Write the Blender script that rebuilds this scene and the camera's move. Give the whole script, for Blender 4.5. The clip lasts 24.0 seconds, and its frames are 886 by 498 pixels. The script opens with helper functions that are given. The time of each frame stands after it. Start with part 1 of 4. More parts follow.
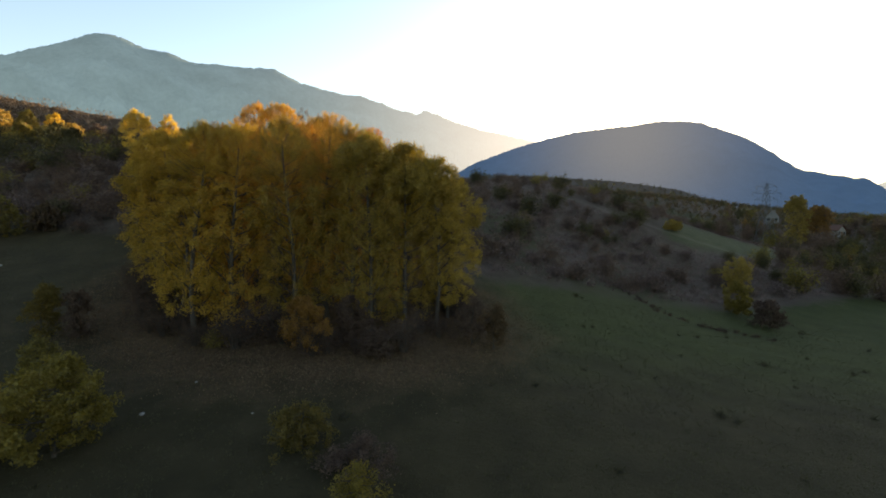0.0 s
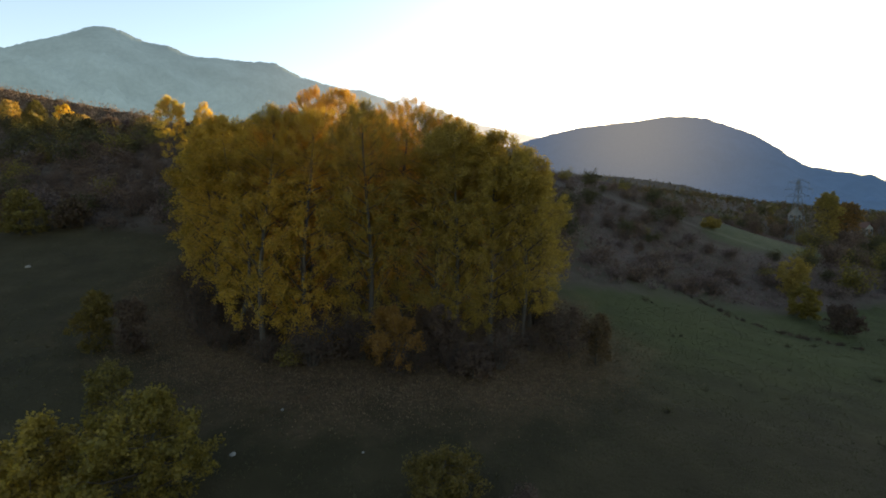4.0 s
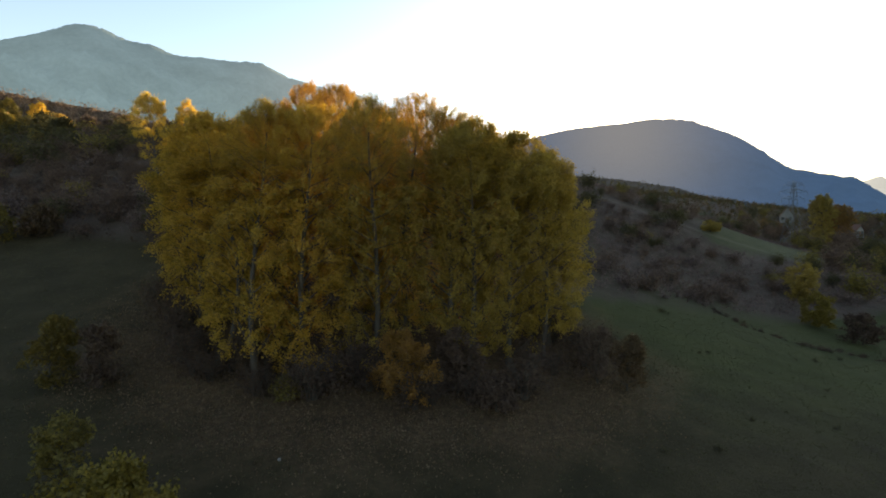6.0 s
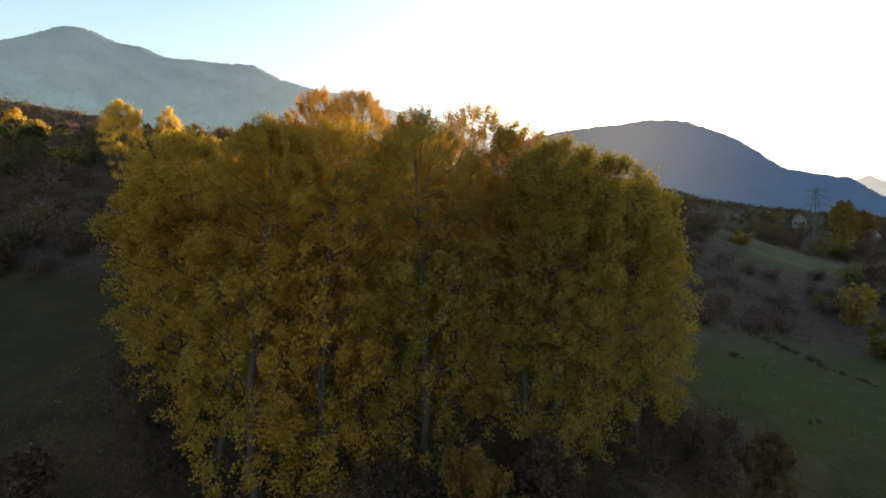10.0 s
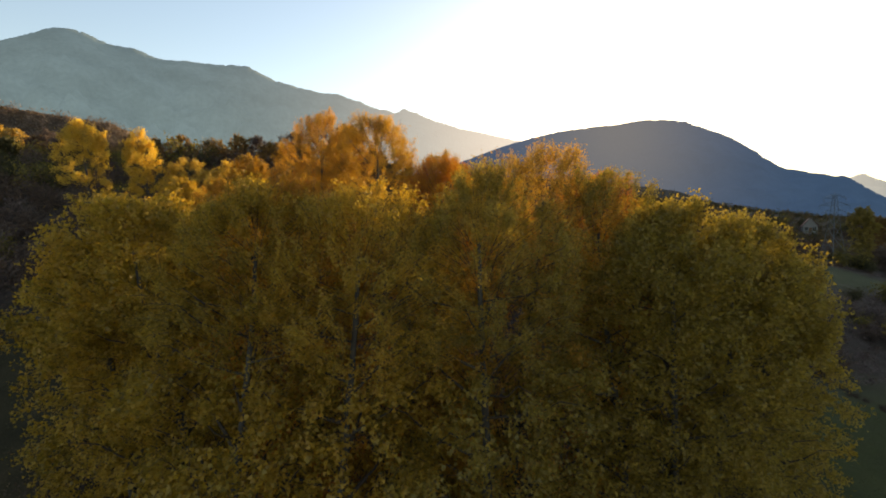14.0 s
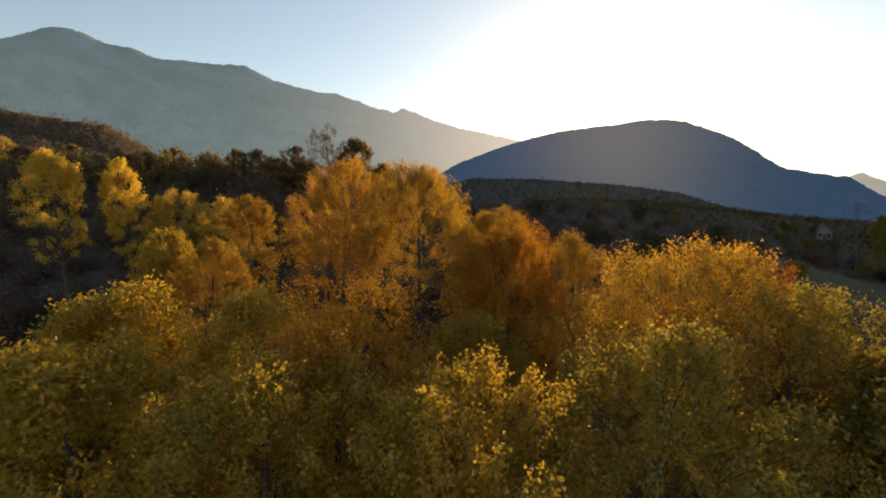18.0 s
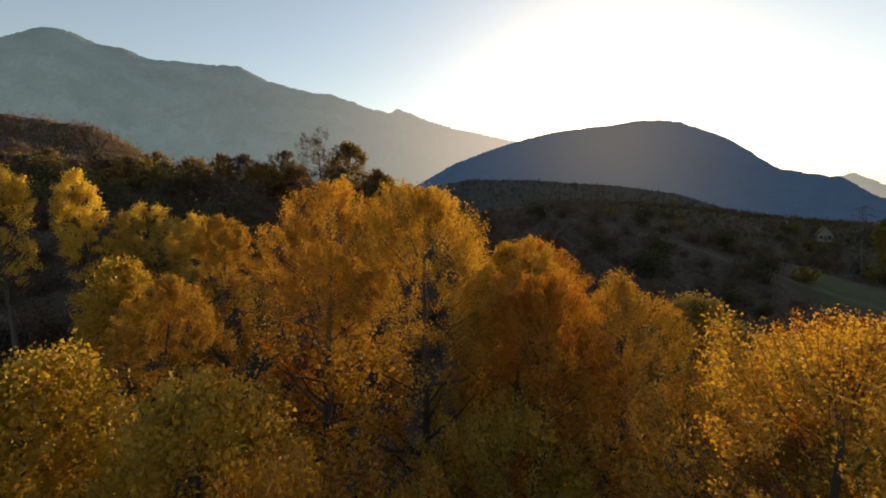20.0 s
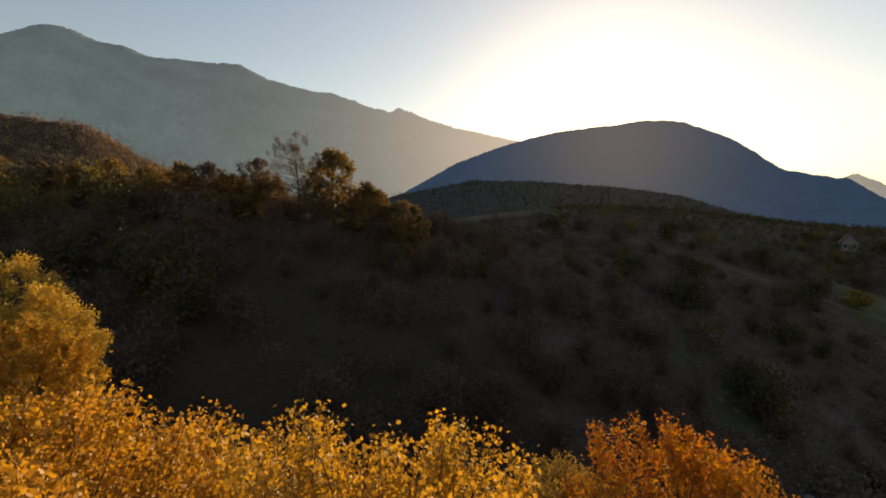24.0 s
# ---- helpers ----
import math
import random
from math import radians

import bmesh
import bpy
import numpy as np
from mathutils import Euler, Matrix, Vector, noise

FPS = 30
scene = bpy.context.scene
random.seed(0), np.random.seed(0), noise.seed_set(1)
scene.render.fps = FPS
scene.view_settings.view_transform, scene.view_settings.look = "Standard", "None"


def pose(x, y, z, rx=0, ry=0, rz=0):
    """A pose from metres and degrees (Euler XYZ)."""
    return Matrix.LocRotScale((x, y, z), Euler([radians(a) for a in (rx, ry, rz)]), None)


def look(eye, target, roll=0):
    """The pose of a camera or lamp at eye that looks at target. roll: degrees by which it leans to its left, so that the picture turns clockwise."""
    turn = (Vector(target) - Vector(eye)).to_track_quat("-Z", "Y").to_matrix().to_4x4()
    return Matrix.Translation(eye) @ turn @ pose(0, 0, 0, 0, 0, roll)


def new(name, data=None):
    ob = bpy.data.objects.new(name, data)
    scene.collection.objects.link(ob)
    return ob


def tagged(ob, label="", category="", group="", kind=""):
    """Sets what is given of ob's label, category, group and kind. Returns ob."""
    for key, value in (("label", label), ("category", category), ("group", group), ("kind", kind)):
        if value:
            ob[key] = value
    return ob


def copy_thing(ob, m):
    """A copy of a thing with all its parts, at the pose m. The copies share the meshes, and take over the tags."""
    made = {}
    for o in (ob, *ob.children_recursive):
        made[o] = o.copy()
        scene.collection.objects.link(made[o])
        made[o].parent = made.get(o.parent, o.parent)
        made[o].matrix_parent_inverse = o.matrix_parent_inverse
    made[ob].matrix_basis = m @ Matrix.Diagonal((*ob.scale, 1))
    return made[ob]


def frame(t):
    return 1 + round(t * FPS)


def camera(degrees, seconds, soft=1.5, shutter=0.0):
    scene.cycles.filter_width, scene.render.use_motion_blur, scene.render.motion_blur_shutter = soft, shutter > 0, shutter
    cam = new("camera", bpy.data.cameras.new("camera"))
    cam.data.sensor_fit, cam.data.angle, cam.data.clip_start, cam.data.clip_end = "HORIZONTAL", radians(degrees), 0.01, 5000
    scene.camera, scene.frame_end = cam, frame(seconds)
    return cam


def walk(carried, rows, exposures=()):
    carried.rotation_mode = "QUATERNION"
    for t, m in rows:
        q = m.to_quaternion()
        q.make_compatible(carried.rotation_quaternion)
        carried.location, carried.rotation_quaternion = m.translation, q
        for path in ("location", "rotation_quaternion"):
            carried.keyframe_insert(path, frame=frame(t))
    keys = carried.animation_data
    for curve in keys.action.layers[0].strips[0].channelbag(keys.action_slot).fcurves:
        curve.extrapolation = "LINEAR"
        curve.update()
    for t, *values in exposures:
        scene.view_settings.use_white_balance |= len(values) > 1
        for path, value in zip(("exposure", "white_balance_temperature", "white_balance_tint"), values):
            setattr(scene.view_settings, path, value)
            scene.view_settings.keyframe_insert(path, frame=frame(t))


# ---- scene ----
cam = camera(90.0, 24.0, soft=1.85)
PATH = [
    (0, (0.775, -1.145, 10.450), (0.616, 18.838, 9.636), 0.38),
    (0.5, (-0.336, -0.930, 10.460), (-0.459, 19.052, 9.612), 0.34),
    (1, (-1.456, -0.679, 10.502), (-1.492, 19.301, 9.605), 0.26),
    (1.5, (-2.404, -0.371, 10.550), (-2.394, 19.606, 9.587), 0.27),
    (2, (-3.348, 0.152, 10.617), (-3.354, 20.128, 9.633), 0.32),
    (2.5, (-4.094, 0.757, 10.639), (-4.247, 20.731, 9.638), 0.42),
    (4.5, (-6.387, 3.671, 10.801), (-6.494, 23.645, 9.785), 0.68),
    (5, (-6.781, 4.485, 10.978), (-6.651, 24.459, 9.974), 0.61),
    (5.5, (-7.154, 5.320, 11.111), (-6.863, 25.294, 10.128), 0.49),
    (6, (-7.564, 6.245, 11.313), (-7.194, 26.219, 10.357), 0.46),
    (6.5, (-8.021, 7.249, 11.540), (-7.575, 27.222, 10.603), 0.36),
    (7, (-8.475, 8.252, 11.876), (-8.005, 28.225, 10.957), 0.35),
    (7.5, (-8.910, 9.276, 12.169), (-8.432, 29.250, 11.276), 0.33),
    (8, (-9.340, 10.279, 12.430), (-8.819, 30.253, 11.553), 0.29),
    (8.5, (-9.746, 11.181, 12.751), (-9.202, 31.155, 11.884), 0.19),
    (9, (-10.153, 12.069, 13.111), (-9.546, 32.040, 12.226), 0.09),
    (9.5, (-10.517, 12.959, 13.494), (-9.905, 32.930, 12.611), 0.06),
    (10, (-10.866, 13.890, 13.954), (-10.237, 33.860, 13.061), 0.03),
    (10.5, (-11.234, 14.890, 14.426), (-10.555, 34.859, 13.543), -0.07),
    (12.5, (-11.997, 18.049, 15.901), (-11.210, 38.012, 14.973), -0.30),
    (13, (-12.274, 18.859, 16.328), (-11.502, 38.823, 15.403), -0.25),
    (13.5, (-12.528, 19.515, 16.691), (-11.760, 39.480, 15.784), -0.31),
    (14, (-12.793, 20.238, 17.027), (-11.986, 40.202, 16.145), -0.38),
    (14.5, (-13.066, 21.039, 17.407), (-12.267, 41.005, 16.548), -0.32),
    (15, (-13.324, 21.579, 17.793), (-12.507, 41.544, 16.927), -0.35),
    (15.5, (-13.582, 22.103, 18.182), (-12.748, 42.067, 17.311), -0.40),
    (16, (-13.848, 22.808, 18.583), (-12.996, 42.771, 17.717), -0.41),
    (16.5, (-14.106, 23.430, 18.946), (-13.235, 43.392, 18.079), -0.45),
    (17, (-14.366, 24.074, 19.324), (-13.502, 44.037, 18.475), -0.46),
    (17.5, (-14.608, 24.741, 19.697), (-13.722, 44.703, 18.830), -0.48),
    (18, (-14.829, 25.426, 20.094), (-13.967, 45.386, 19.176), -0.47),
    (18.5, (-15.000, 26.022, 20.507), (-14.138, 45.978, 19.495), -0.48),
    (20.5, (-15.131, 30.098, 21.320), (-14.024, 50.050, 20.494), -0.71),
    (21, (-15.097, 31.263, 21.503), (-13.992, 51.217, 20.720), -0.73),
    (21.5, (-15.051, 32.401, 21.981), (-14.000, 52.354, 21.110), -0.54),
    (22, (-15.035, 33.655, 22.598), (-14.018, 53.604, 21.587), -0.32),
    (22.5, (-15.027, 34.918, 23.096), (-13.979, 54.859, 21.972), -0.23),
    (23, (-14.941, 36.229, 23.547), (-13.930, 56.173, 22.450), -0.31),
    (23.5, (-14.849, 37.520, 23.897), (-13.841, 57.469, 22.882), -0.28),
    (24, (-14.830, 38.631, 23.942), (-13.790, 58.582, 23.010), -0.43),
]
EXPOSURES = [(0, 1.72, 7950, 22.0), (9, 1.72, 8000, 23.0), (12.5, 1.6, 8150, 23.5), (14, 1.38, 8250, 24.0), (17, 1.1, 8250, 24.5), (21, 0.8, 8650, 26.0), (24, 0.7, 9000, 28.5)]
walk(cam, [(t, look(eye, target, roll)) for t, eye, target, roll in PATH], EXPOSURES)

# ---- light ----
SUN_AZ, SUN_EL = radians(22.2), radians(12.29)
SUN_WAY = Vector((math.sin(SUN_AZ) * math.cos(SUN_EL), math.cos(SUN_AZ) * math.cos(SUN_EL), math.sin(SUN_EL)))
world = bpy.data.worlds.new("sky")
scene.world = world
world.use_nodes = True
wn, wl = world.node_tree.nodes, world.node_tree.links
sky = wn.new("ShaderNodeTexSky")
sky.sky_type = "NISHITA"
sky.sun_disc = False
sky.sun_elevation, sky.sun_rotation = SUN_EL, SUN_AZ
sky.altitude, sky.air_density, sky.dust_density, sky.ozone_density = 600, 1.35, 0.7, 1.6
wn["Background"].inputs["Strength"].default_value = 0.1
tone = wn.new("ShaderNodeMix")
tone.data_type, tone.blend_type = "RGBA", "MULTIPLY"
tone.inputs["Factor"].default_value = 1.0
tone.inputs["B"].default_value = (0.9, 1.03, 1.08, 1)
wl.new(sky.outputs["Color"], tone.inputs["A"])
wl.new(tone.outputs["Result"], wn["Background"].inputs["Color"])
sun_data = bpy.data.lights.new("sun", "SUN")
sun_data.energy, sun_data.angle, sun_data.color = 5.0, radians(0.53), (1.0, 0.91, 0.6)
sun = new("sun", sun_data)
sun.rotation_mode = "QUATERNION"
sun.rotation_quaternion = SUN_WAY.to_track_quat("Z", "Y")
sun.location = (60, 150, 120)


# ---- materials ----
def material(name):
    m = bpy.data.materials.new(name)
    m.use_nodes = True
    nt = m.node_tree
    nt.nodes.clear()
    return m, nt


def node(nt, kind, **values):
    n = nt.nodes.new(kind)
    for key, v in values.items():
        if key in ("operation", "blend_type", "data_type", "feature", "noise_dimensions", "clamp", "interpolation"):
            if key == "operation":
                n.operation = v
            elif key == "blend_type":
                n.blend_type = v
            elif key == "data_type":
                n.data_type = v
            elif key == "feature":
                n.feature = v
        else:
            n.inputs[key.replace("_", " ")].default_value = v
    return n


def ramp(nt, source, stops):
    n = nt.nodes.new("ShaderNodeValToRGB")
    e = n.color_ramp.elements
    while len(e) < len(stops):
        e.new(0.5)
    for el, (p, c) in zip(e, stops):
        el.position, el.color = p, (*c, 1)
    nt.links.new(source, n.inputs["Fac"])
    return n.outputs["Color"]


def noise_at(nt, coord, scale, detail=4.0, rough=0.55):
    n = node(nt, "ShaderNodeTexNoise", Scale=scale, Detail=detail, Roughness=rough)
    nt.links.new(coord, n.inputs["Vector"])
    return n.outputs["Fac"]


def mixed(nt, fac, a, b, how="MIX"):
    n = nt.nodes.new("ShaderNodeMix")
    n.data_type, n.blend_type = "RGBA", how
    for sock, v in ((n.inputs["Factor"], fac), (n.inputs["A"], a), (n.inputs["B"], b)):
        if hasattr(v, "is_linked"):
            nt.links.new(v, sock)
        elif isinstance(v, tuple):
            sock.default_value = (*v, 1)
        else:
            sock.default_value = v
    return n.outputs["Result"]


def maths(nt, how, a, b=0.0, clamp=False):
    n = nt.nodes.new("ShaderNodeMath")
    n.operation, n.use_clamp = how, clamp
    for sock, v in zip(n.inputs, (a, b)):
        if hasattr(v, "is_linked"):
            nt.links.new(v, sock)
        else:
            sock.default_value = v
    return n.outputs[0]


def finish(nt, shader):
    out = nt.nodes.new("ShaderNodeOutputMaterial")
    nt.links.new(shader, out.inputs["Surface"])


def principled(nt, colour, rough=0.9, bump=None, bump_strength=0.3, bump_distance=0.05, spec=0.2):
    p = nt.nodes.new("ShaderNodeBsdfPrincipled")
    p.inputs["Roughness"].default_value = rough
    p.inputs["Specular IOR Level"].default_value = spec
    if hasattr(colour, "is_linked"):
        nt.links.new(colour, p.inputs["Base Color"])
    else:
        p.inputs["Base Color"].default_value = (*colour, 1)
    if bump is not None:
        b = node(nt, "ShaderNodeBump", Strength=bump_strength, Distance=bump_distance)
        nt.links.new(bump, b.inputs["Height"])
        nt.links.new(b.outputs["Normal"], p.inputs["Normal"])
    return p.outputs["BSDF"]


def leaf_material(name, colours, through_light=0.5):
    """Thin autumn leaves that let light through; the colour drifts from leaf to leaf, through a crown and from tree to tree."""
    m, nt = material(name)
    geo, info = nt.nodes.new("ShaderNodeNewGeometry"), nt.nodes.new("ShaderNodeObjectInfo")
    patch = noise_at(nt, geo.outputs["Position"], 0.45, 3.0)
    clump = noise_at(nt, geo.outputs["Position"], 1.9, 2.0)
    f = maths(nt, "MULTIPLY", geo.outputs["Random Per Island"], 0.4)
    f = maths(nt, "ADD", f, maths(nt, "MULTIPLY", maths(nt, "SUBTRACT", clump, 0.5), 0.9))
    f = maths(nt, "ADD", f, maths(nt, "MULTIPLY", patch, 0.55))
    f = maths(nt, "ADD", f, maths(nt, "MULTIPLY", info.outputs["Random"], 0.22))
    f = maths(nt, "SUBTRACT", f, 0.1, True)
    n = len(colours) - 1
    col = ramp(nt, f, [(i / n, c) for i, c in enumerate(colours)])
    d = nt.nodes.new("ShaderNodeBsdfDiffuse")
    t = nt.nodes.new("ShaderNodeBsdfTranslucent")
    nt.links.new(col, d.inputs["Color"])
    nt.links.new(mixed(nt, 1.0, col, (1.0, 0.97, 0.66), "MULTIPLY"), t.inputs["Color"])
    s = nt.nodes.new("ShaderNodeMixShader")
    s.inputs["Fac"].default_value = through_light
    nt.links.new(d.outputs[0], s.inputs[1])
    nt.links.new(t.outputs[0], s.inputs[2])
    # the waxy face of the leaf mirrors a little of the sky
    gloss = nt.nodes.new("ShaderNodeBsdfGlossy")
    gloss.inputs["Roughness"].default_value = 0.5
    wax = nt.nodes.new("ShaderNodeMixShader")
    wax.inputs["Fac"].default_value = 0.05 * through_light
    nt.links.new(s.outputs[0], wax.inputs[1])
    nt.links.new(gloss.outputs[0], wax.inputs[2])
    finish(nt, wax.outputs[0])
    return m


LEAF_YELLOW = leaf_material("yellow_leaves", [(0.169, 0.123, 0.022), (0.319, 0.21, 0.03), (0.444, 0.272, 0.036), (0.532, 0.309, 0.042), (0.488, 0.246, 0.036)], 0.55)
LEAF_HONEY = leaf_material("honey_yellow_leaves", [(0.175, 0.112, 0.022), (0.335, 0.192, 0.03), (0.465, 0.248, 0.036), (0.555, 0.28, 0.042), (0.505, 0.218, 0.036)], 0.55)
LEAF_GREENISH = leaf_material("olive_yellow_leaves", [(0.139, 0.107, 0.026), (0.274, 0.192, 0.036), (0.389, 0.261, 0.046), (0.454, 0.288, 0.05)], 0.55)
LEAF_ORANGE = leaf_material("orange_leaves", [(0.235, 0.137, 0.024), (0.405, 0.212, 0.03), (0.51, 0.242, 0.034), (0.48, 0.172, 0.028)], 0.55)
LEAF_RED = leaf_material("red_leaves", [(0.41, 0.218, 0.02), (0.452, 0.192, 0.02), (0.437, 0.132, 0.018), (0.36, 0.068, 0.015)], 0.55)
LEAF_BROWN = leaf_material("brown_scrub_leaves", [(0.05, 0.036, 0.024), (0.085, 0.058, 0.034), (0.13, 0.08, 0.04), (0.17, 0.10, 0.035)], 0.35)
LEAF_HEATH = leaf_material("dry_heath_leaves", [(0.07, 0.048, 0.048), (0.115, 0.08, 0.077), (0.165, 0.116, 0.106), (0.22, 0.155, 0.13)], 0.25)
LEAF_TWIG = leaf_material("dark_thorn_twigs", [(0.045, 0.03, 0.025), (0.07, 0.046, 0.037), (0.1, 0.066, 0.05), (0.13, 0.086, 0.06)], 0.2)
LEAF_OCHRE = leaf_material("dull_ochre_leaves", [(0.198, 0.131, 0.041), (0.337, 0.216, 0.061), (0.465, 0.28, 0.069), (0.534, 0.303, 0.061)], 0.5)
LEAF_FADED = leaf_material("faded_ochre_leaves", [(0.135, 0.1, 0.034), (0.228, 0.165, 0.044), (0.32, 0.222, 0.052), (0.39, 0.255, 0.054)], 0.45)
LEAF_DULL = leaf_material("dull_brown_olive_leaves", [(0.06, 0.048, 0.016), (0.105, 0.08, 0.02), (0.15, 0.105, 0.024), (0.19, 0.118, 0.026)], 0.4)
LEAF_RUST = leaf_material("rust_maple_leaves", [(0.1, 0.08, 0.018), (0.165, 0.125, 0.024), (0.225, 0.158, 0.028), (0.27, 0.165, 0.028)], 0.4)
LEAF_FLAME = leaf_material("flame_orange_leaves", [(0.399, 0.221, 0.02), (0.453, 0.212, 0.02), (0.453, 0.15, 0.02), (0.38, 0.075, 0.016)], 0.55)
LEAF_AMBER = leaf_material("amber_maple_leaves", [(0.14, 0.076, 0.022), (0.25, 0.13, 0.03), (0.34, 0.166, 0.034), (0.37, 0.152, 0.03)], 0.45)
LEAF_MAPLE = leaf_material("orange_maple_leaves", [(0.096, 0.057, 0.022), (0.176, 0.097, 0.029), (0.24, 0.122, 0.032), (0.272, 0.113, 0.029)], 0.4)
LEAF_FAR = leaf_material("bare_far_twigs", [(0.12, 0.088, 0.078), (0.18, 0.13, 0.11), (0.23, 0.163, 0.13), (0.28, 0.19, 0.14)], 0.2)
LEAF_TAN = leaf_material("tan_yellow_leaves", [(0.3, 0.198, 0.045), (0.44, 0.28, 0.056), (0.55, 0.34, 0.066), (0.59, 0.345, 0.062)], 0.55)
LEAF_PALE = leaf_material("pale_yellow_leaves", [(0.427, 0.286, 0.047), (0.569, 0.368, 0.058), (0.672, 0.431, 0.07), (0.692, 0.41, 0.064)], 0.6)
LEAF_THICKET = leaf_material("bare_thicket_twigs", [(0.06, 0.04, 0.036), (0.1, 0.065, 0.055), (0.145, 0.092, 0.072), (0.19, 0.112, 0.072)], 0.3)
LEAF_OLIVE = leaf_material("dull_olive_leaves", [(0.07, 0.063, 0.022), (0.131, 0.105, 0.029), (0.201, 0.149, 0.034), (0.271, 0.184, 0.038)], 0.4)
LEAF_OAK = leaf_material("brown_oak_leaves", [(0.095, 0.062, 0.03), (0.15, 0.094, 0.038), (0.21, 0.125, 0.044), (0.26, 0.14, 0.042)], 0.5)
LEAF_DARK = leaf_material("dark_green_leaves", [(0.034, 0.034, 0.018), (0.055, 0.05, 0.022), (0.078, 0.066, 0.026), (0.1, 0.08, 0.028)], 0.35)


def bark_material(name, a, b):
    m, nt = material(name)
    geo = nt.nodes.new("ShaderNodeNewGeometry")
    n1, n2 = noise_at(nt, geo.outputs["Position"], 2.2, 4), noise_at(nt, geo.outputs["Position"], 14.0, 3)
    col = mixed(nt, n1, a, b)
    col = mixed(nt, maths(nt, "MULTIPLY", n2, 0.6), col, (0.03, 0.026, 0.022))
    finish(nt, principled(nt, col, 0.9, n2, 0.6, 0.03))
    return m


BARK_PALE = bark_material("pale_poplar_bark", (0.125, 0.11, 0.098), (0.06, 0.052, 0.046))
BARK_TWIG = bark_material("brown_twig_bark", (0.12, 0.09, 0.065), (0.07, 0.052, 0.04))
BARK_DARK = bark_material("dark_bark", (0.1, 0.085, 0.07), (0.05, 0.042, 0.035))

# ---- the lie of the land: low hills (x, y, width, height) on a level of 10.22 m ----
HILLS = [
    (-15, 35, 18, -0.93), (5, 60, 22, 0.47), (-35, 75, 28, 4.62), (35, 80, 22, -6.14), (60, 60, 30, -3.77),
    (-70, 110, 45, 12.79), (30, 130, 45, 11.27), (100, 110, 55, -20.18), (0, 220, 90, 29.13), (150, 260, 110, 16.47),
    (-60, 20, 50, -9.86), (60, -20, 60, -13.94), (330, 200, 150, -5.81), (-30, 50, 25, -1.01), (20, 45, 20, -2.08),
    (160, 180, 45, -9.2), (60, 195, 40, -11.99), (-60, 95, 30, -4.31), (-95, 115, 35, -5.03), (-125, 140, 45, 26.74),
    (-60, 160, 50, -23.8), (-180, 230, 80, 22.52), (-110, 260, 80, -21.47), (-300, 200, 100, -0.42), (-250, 350, 100, -8.5),
    (-40, 270, 80, -6.6), (-30, 120, 30, -3.99), (-25, 90, 16, 5.18), (-52, 96, 18, 6.39), (-78, 104, 20, 6.2),
]


def ground_np(x, y):
    z = np.full_like(np.asarray(x, float), 10.22)
    for cx, cy, s, h in HILLS:
        z = z + h * np.exp(-((x - cx) ** 2 + (y - cy) ** 2) / (2 * s * s))
    far = np.hypot(x, y)
    roll = 0.09 * np.sin(x * 0.31 + 1.3 * np.sin(y * 0.17)) * np.sin(y * 0.27 + 0.8) + 0.08 * np.sin(x * 0.9 + y * 0.4) * np.sin(y * 1.1 - x * 0.3)
    return z + roll * np.clip(30 / (far + 1), 0.15, 0.8)


def ground(x, y):
    return float(ground_np(np.array([float(x)]), np.array([float(y)]))[0])


def mesh_from(name, verts, faces, mats, smooth=True, index=None):
    me = bpy.data.meshes.new(name)
    me.from_pydata([tuple(v) for v in verts], [], faces)
    for m in mats if isinstance(mats, (list, tuple)) else (mats,):
        me.materials.append(m)
    if smooth:
        me.shade_smooth()
    if index is not None:
        me.polygons.foreach_set("material_index", index)
    me.update()
    return me


def grid_faces(rows, cols, wrap=False):
    f = []
    for i in range(rows - 1):
        for j in range(cols if wrap else cols - 1):
            k = (j + 1) % cols
            f.append((i * cols + j, i * cols + k, (i + 1) * cols + k, (i + 1) * cols + j))
    return f


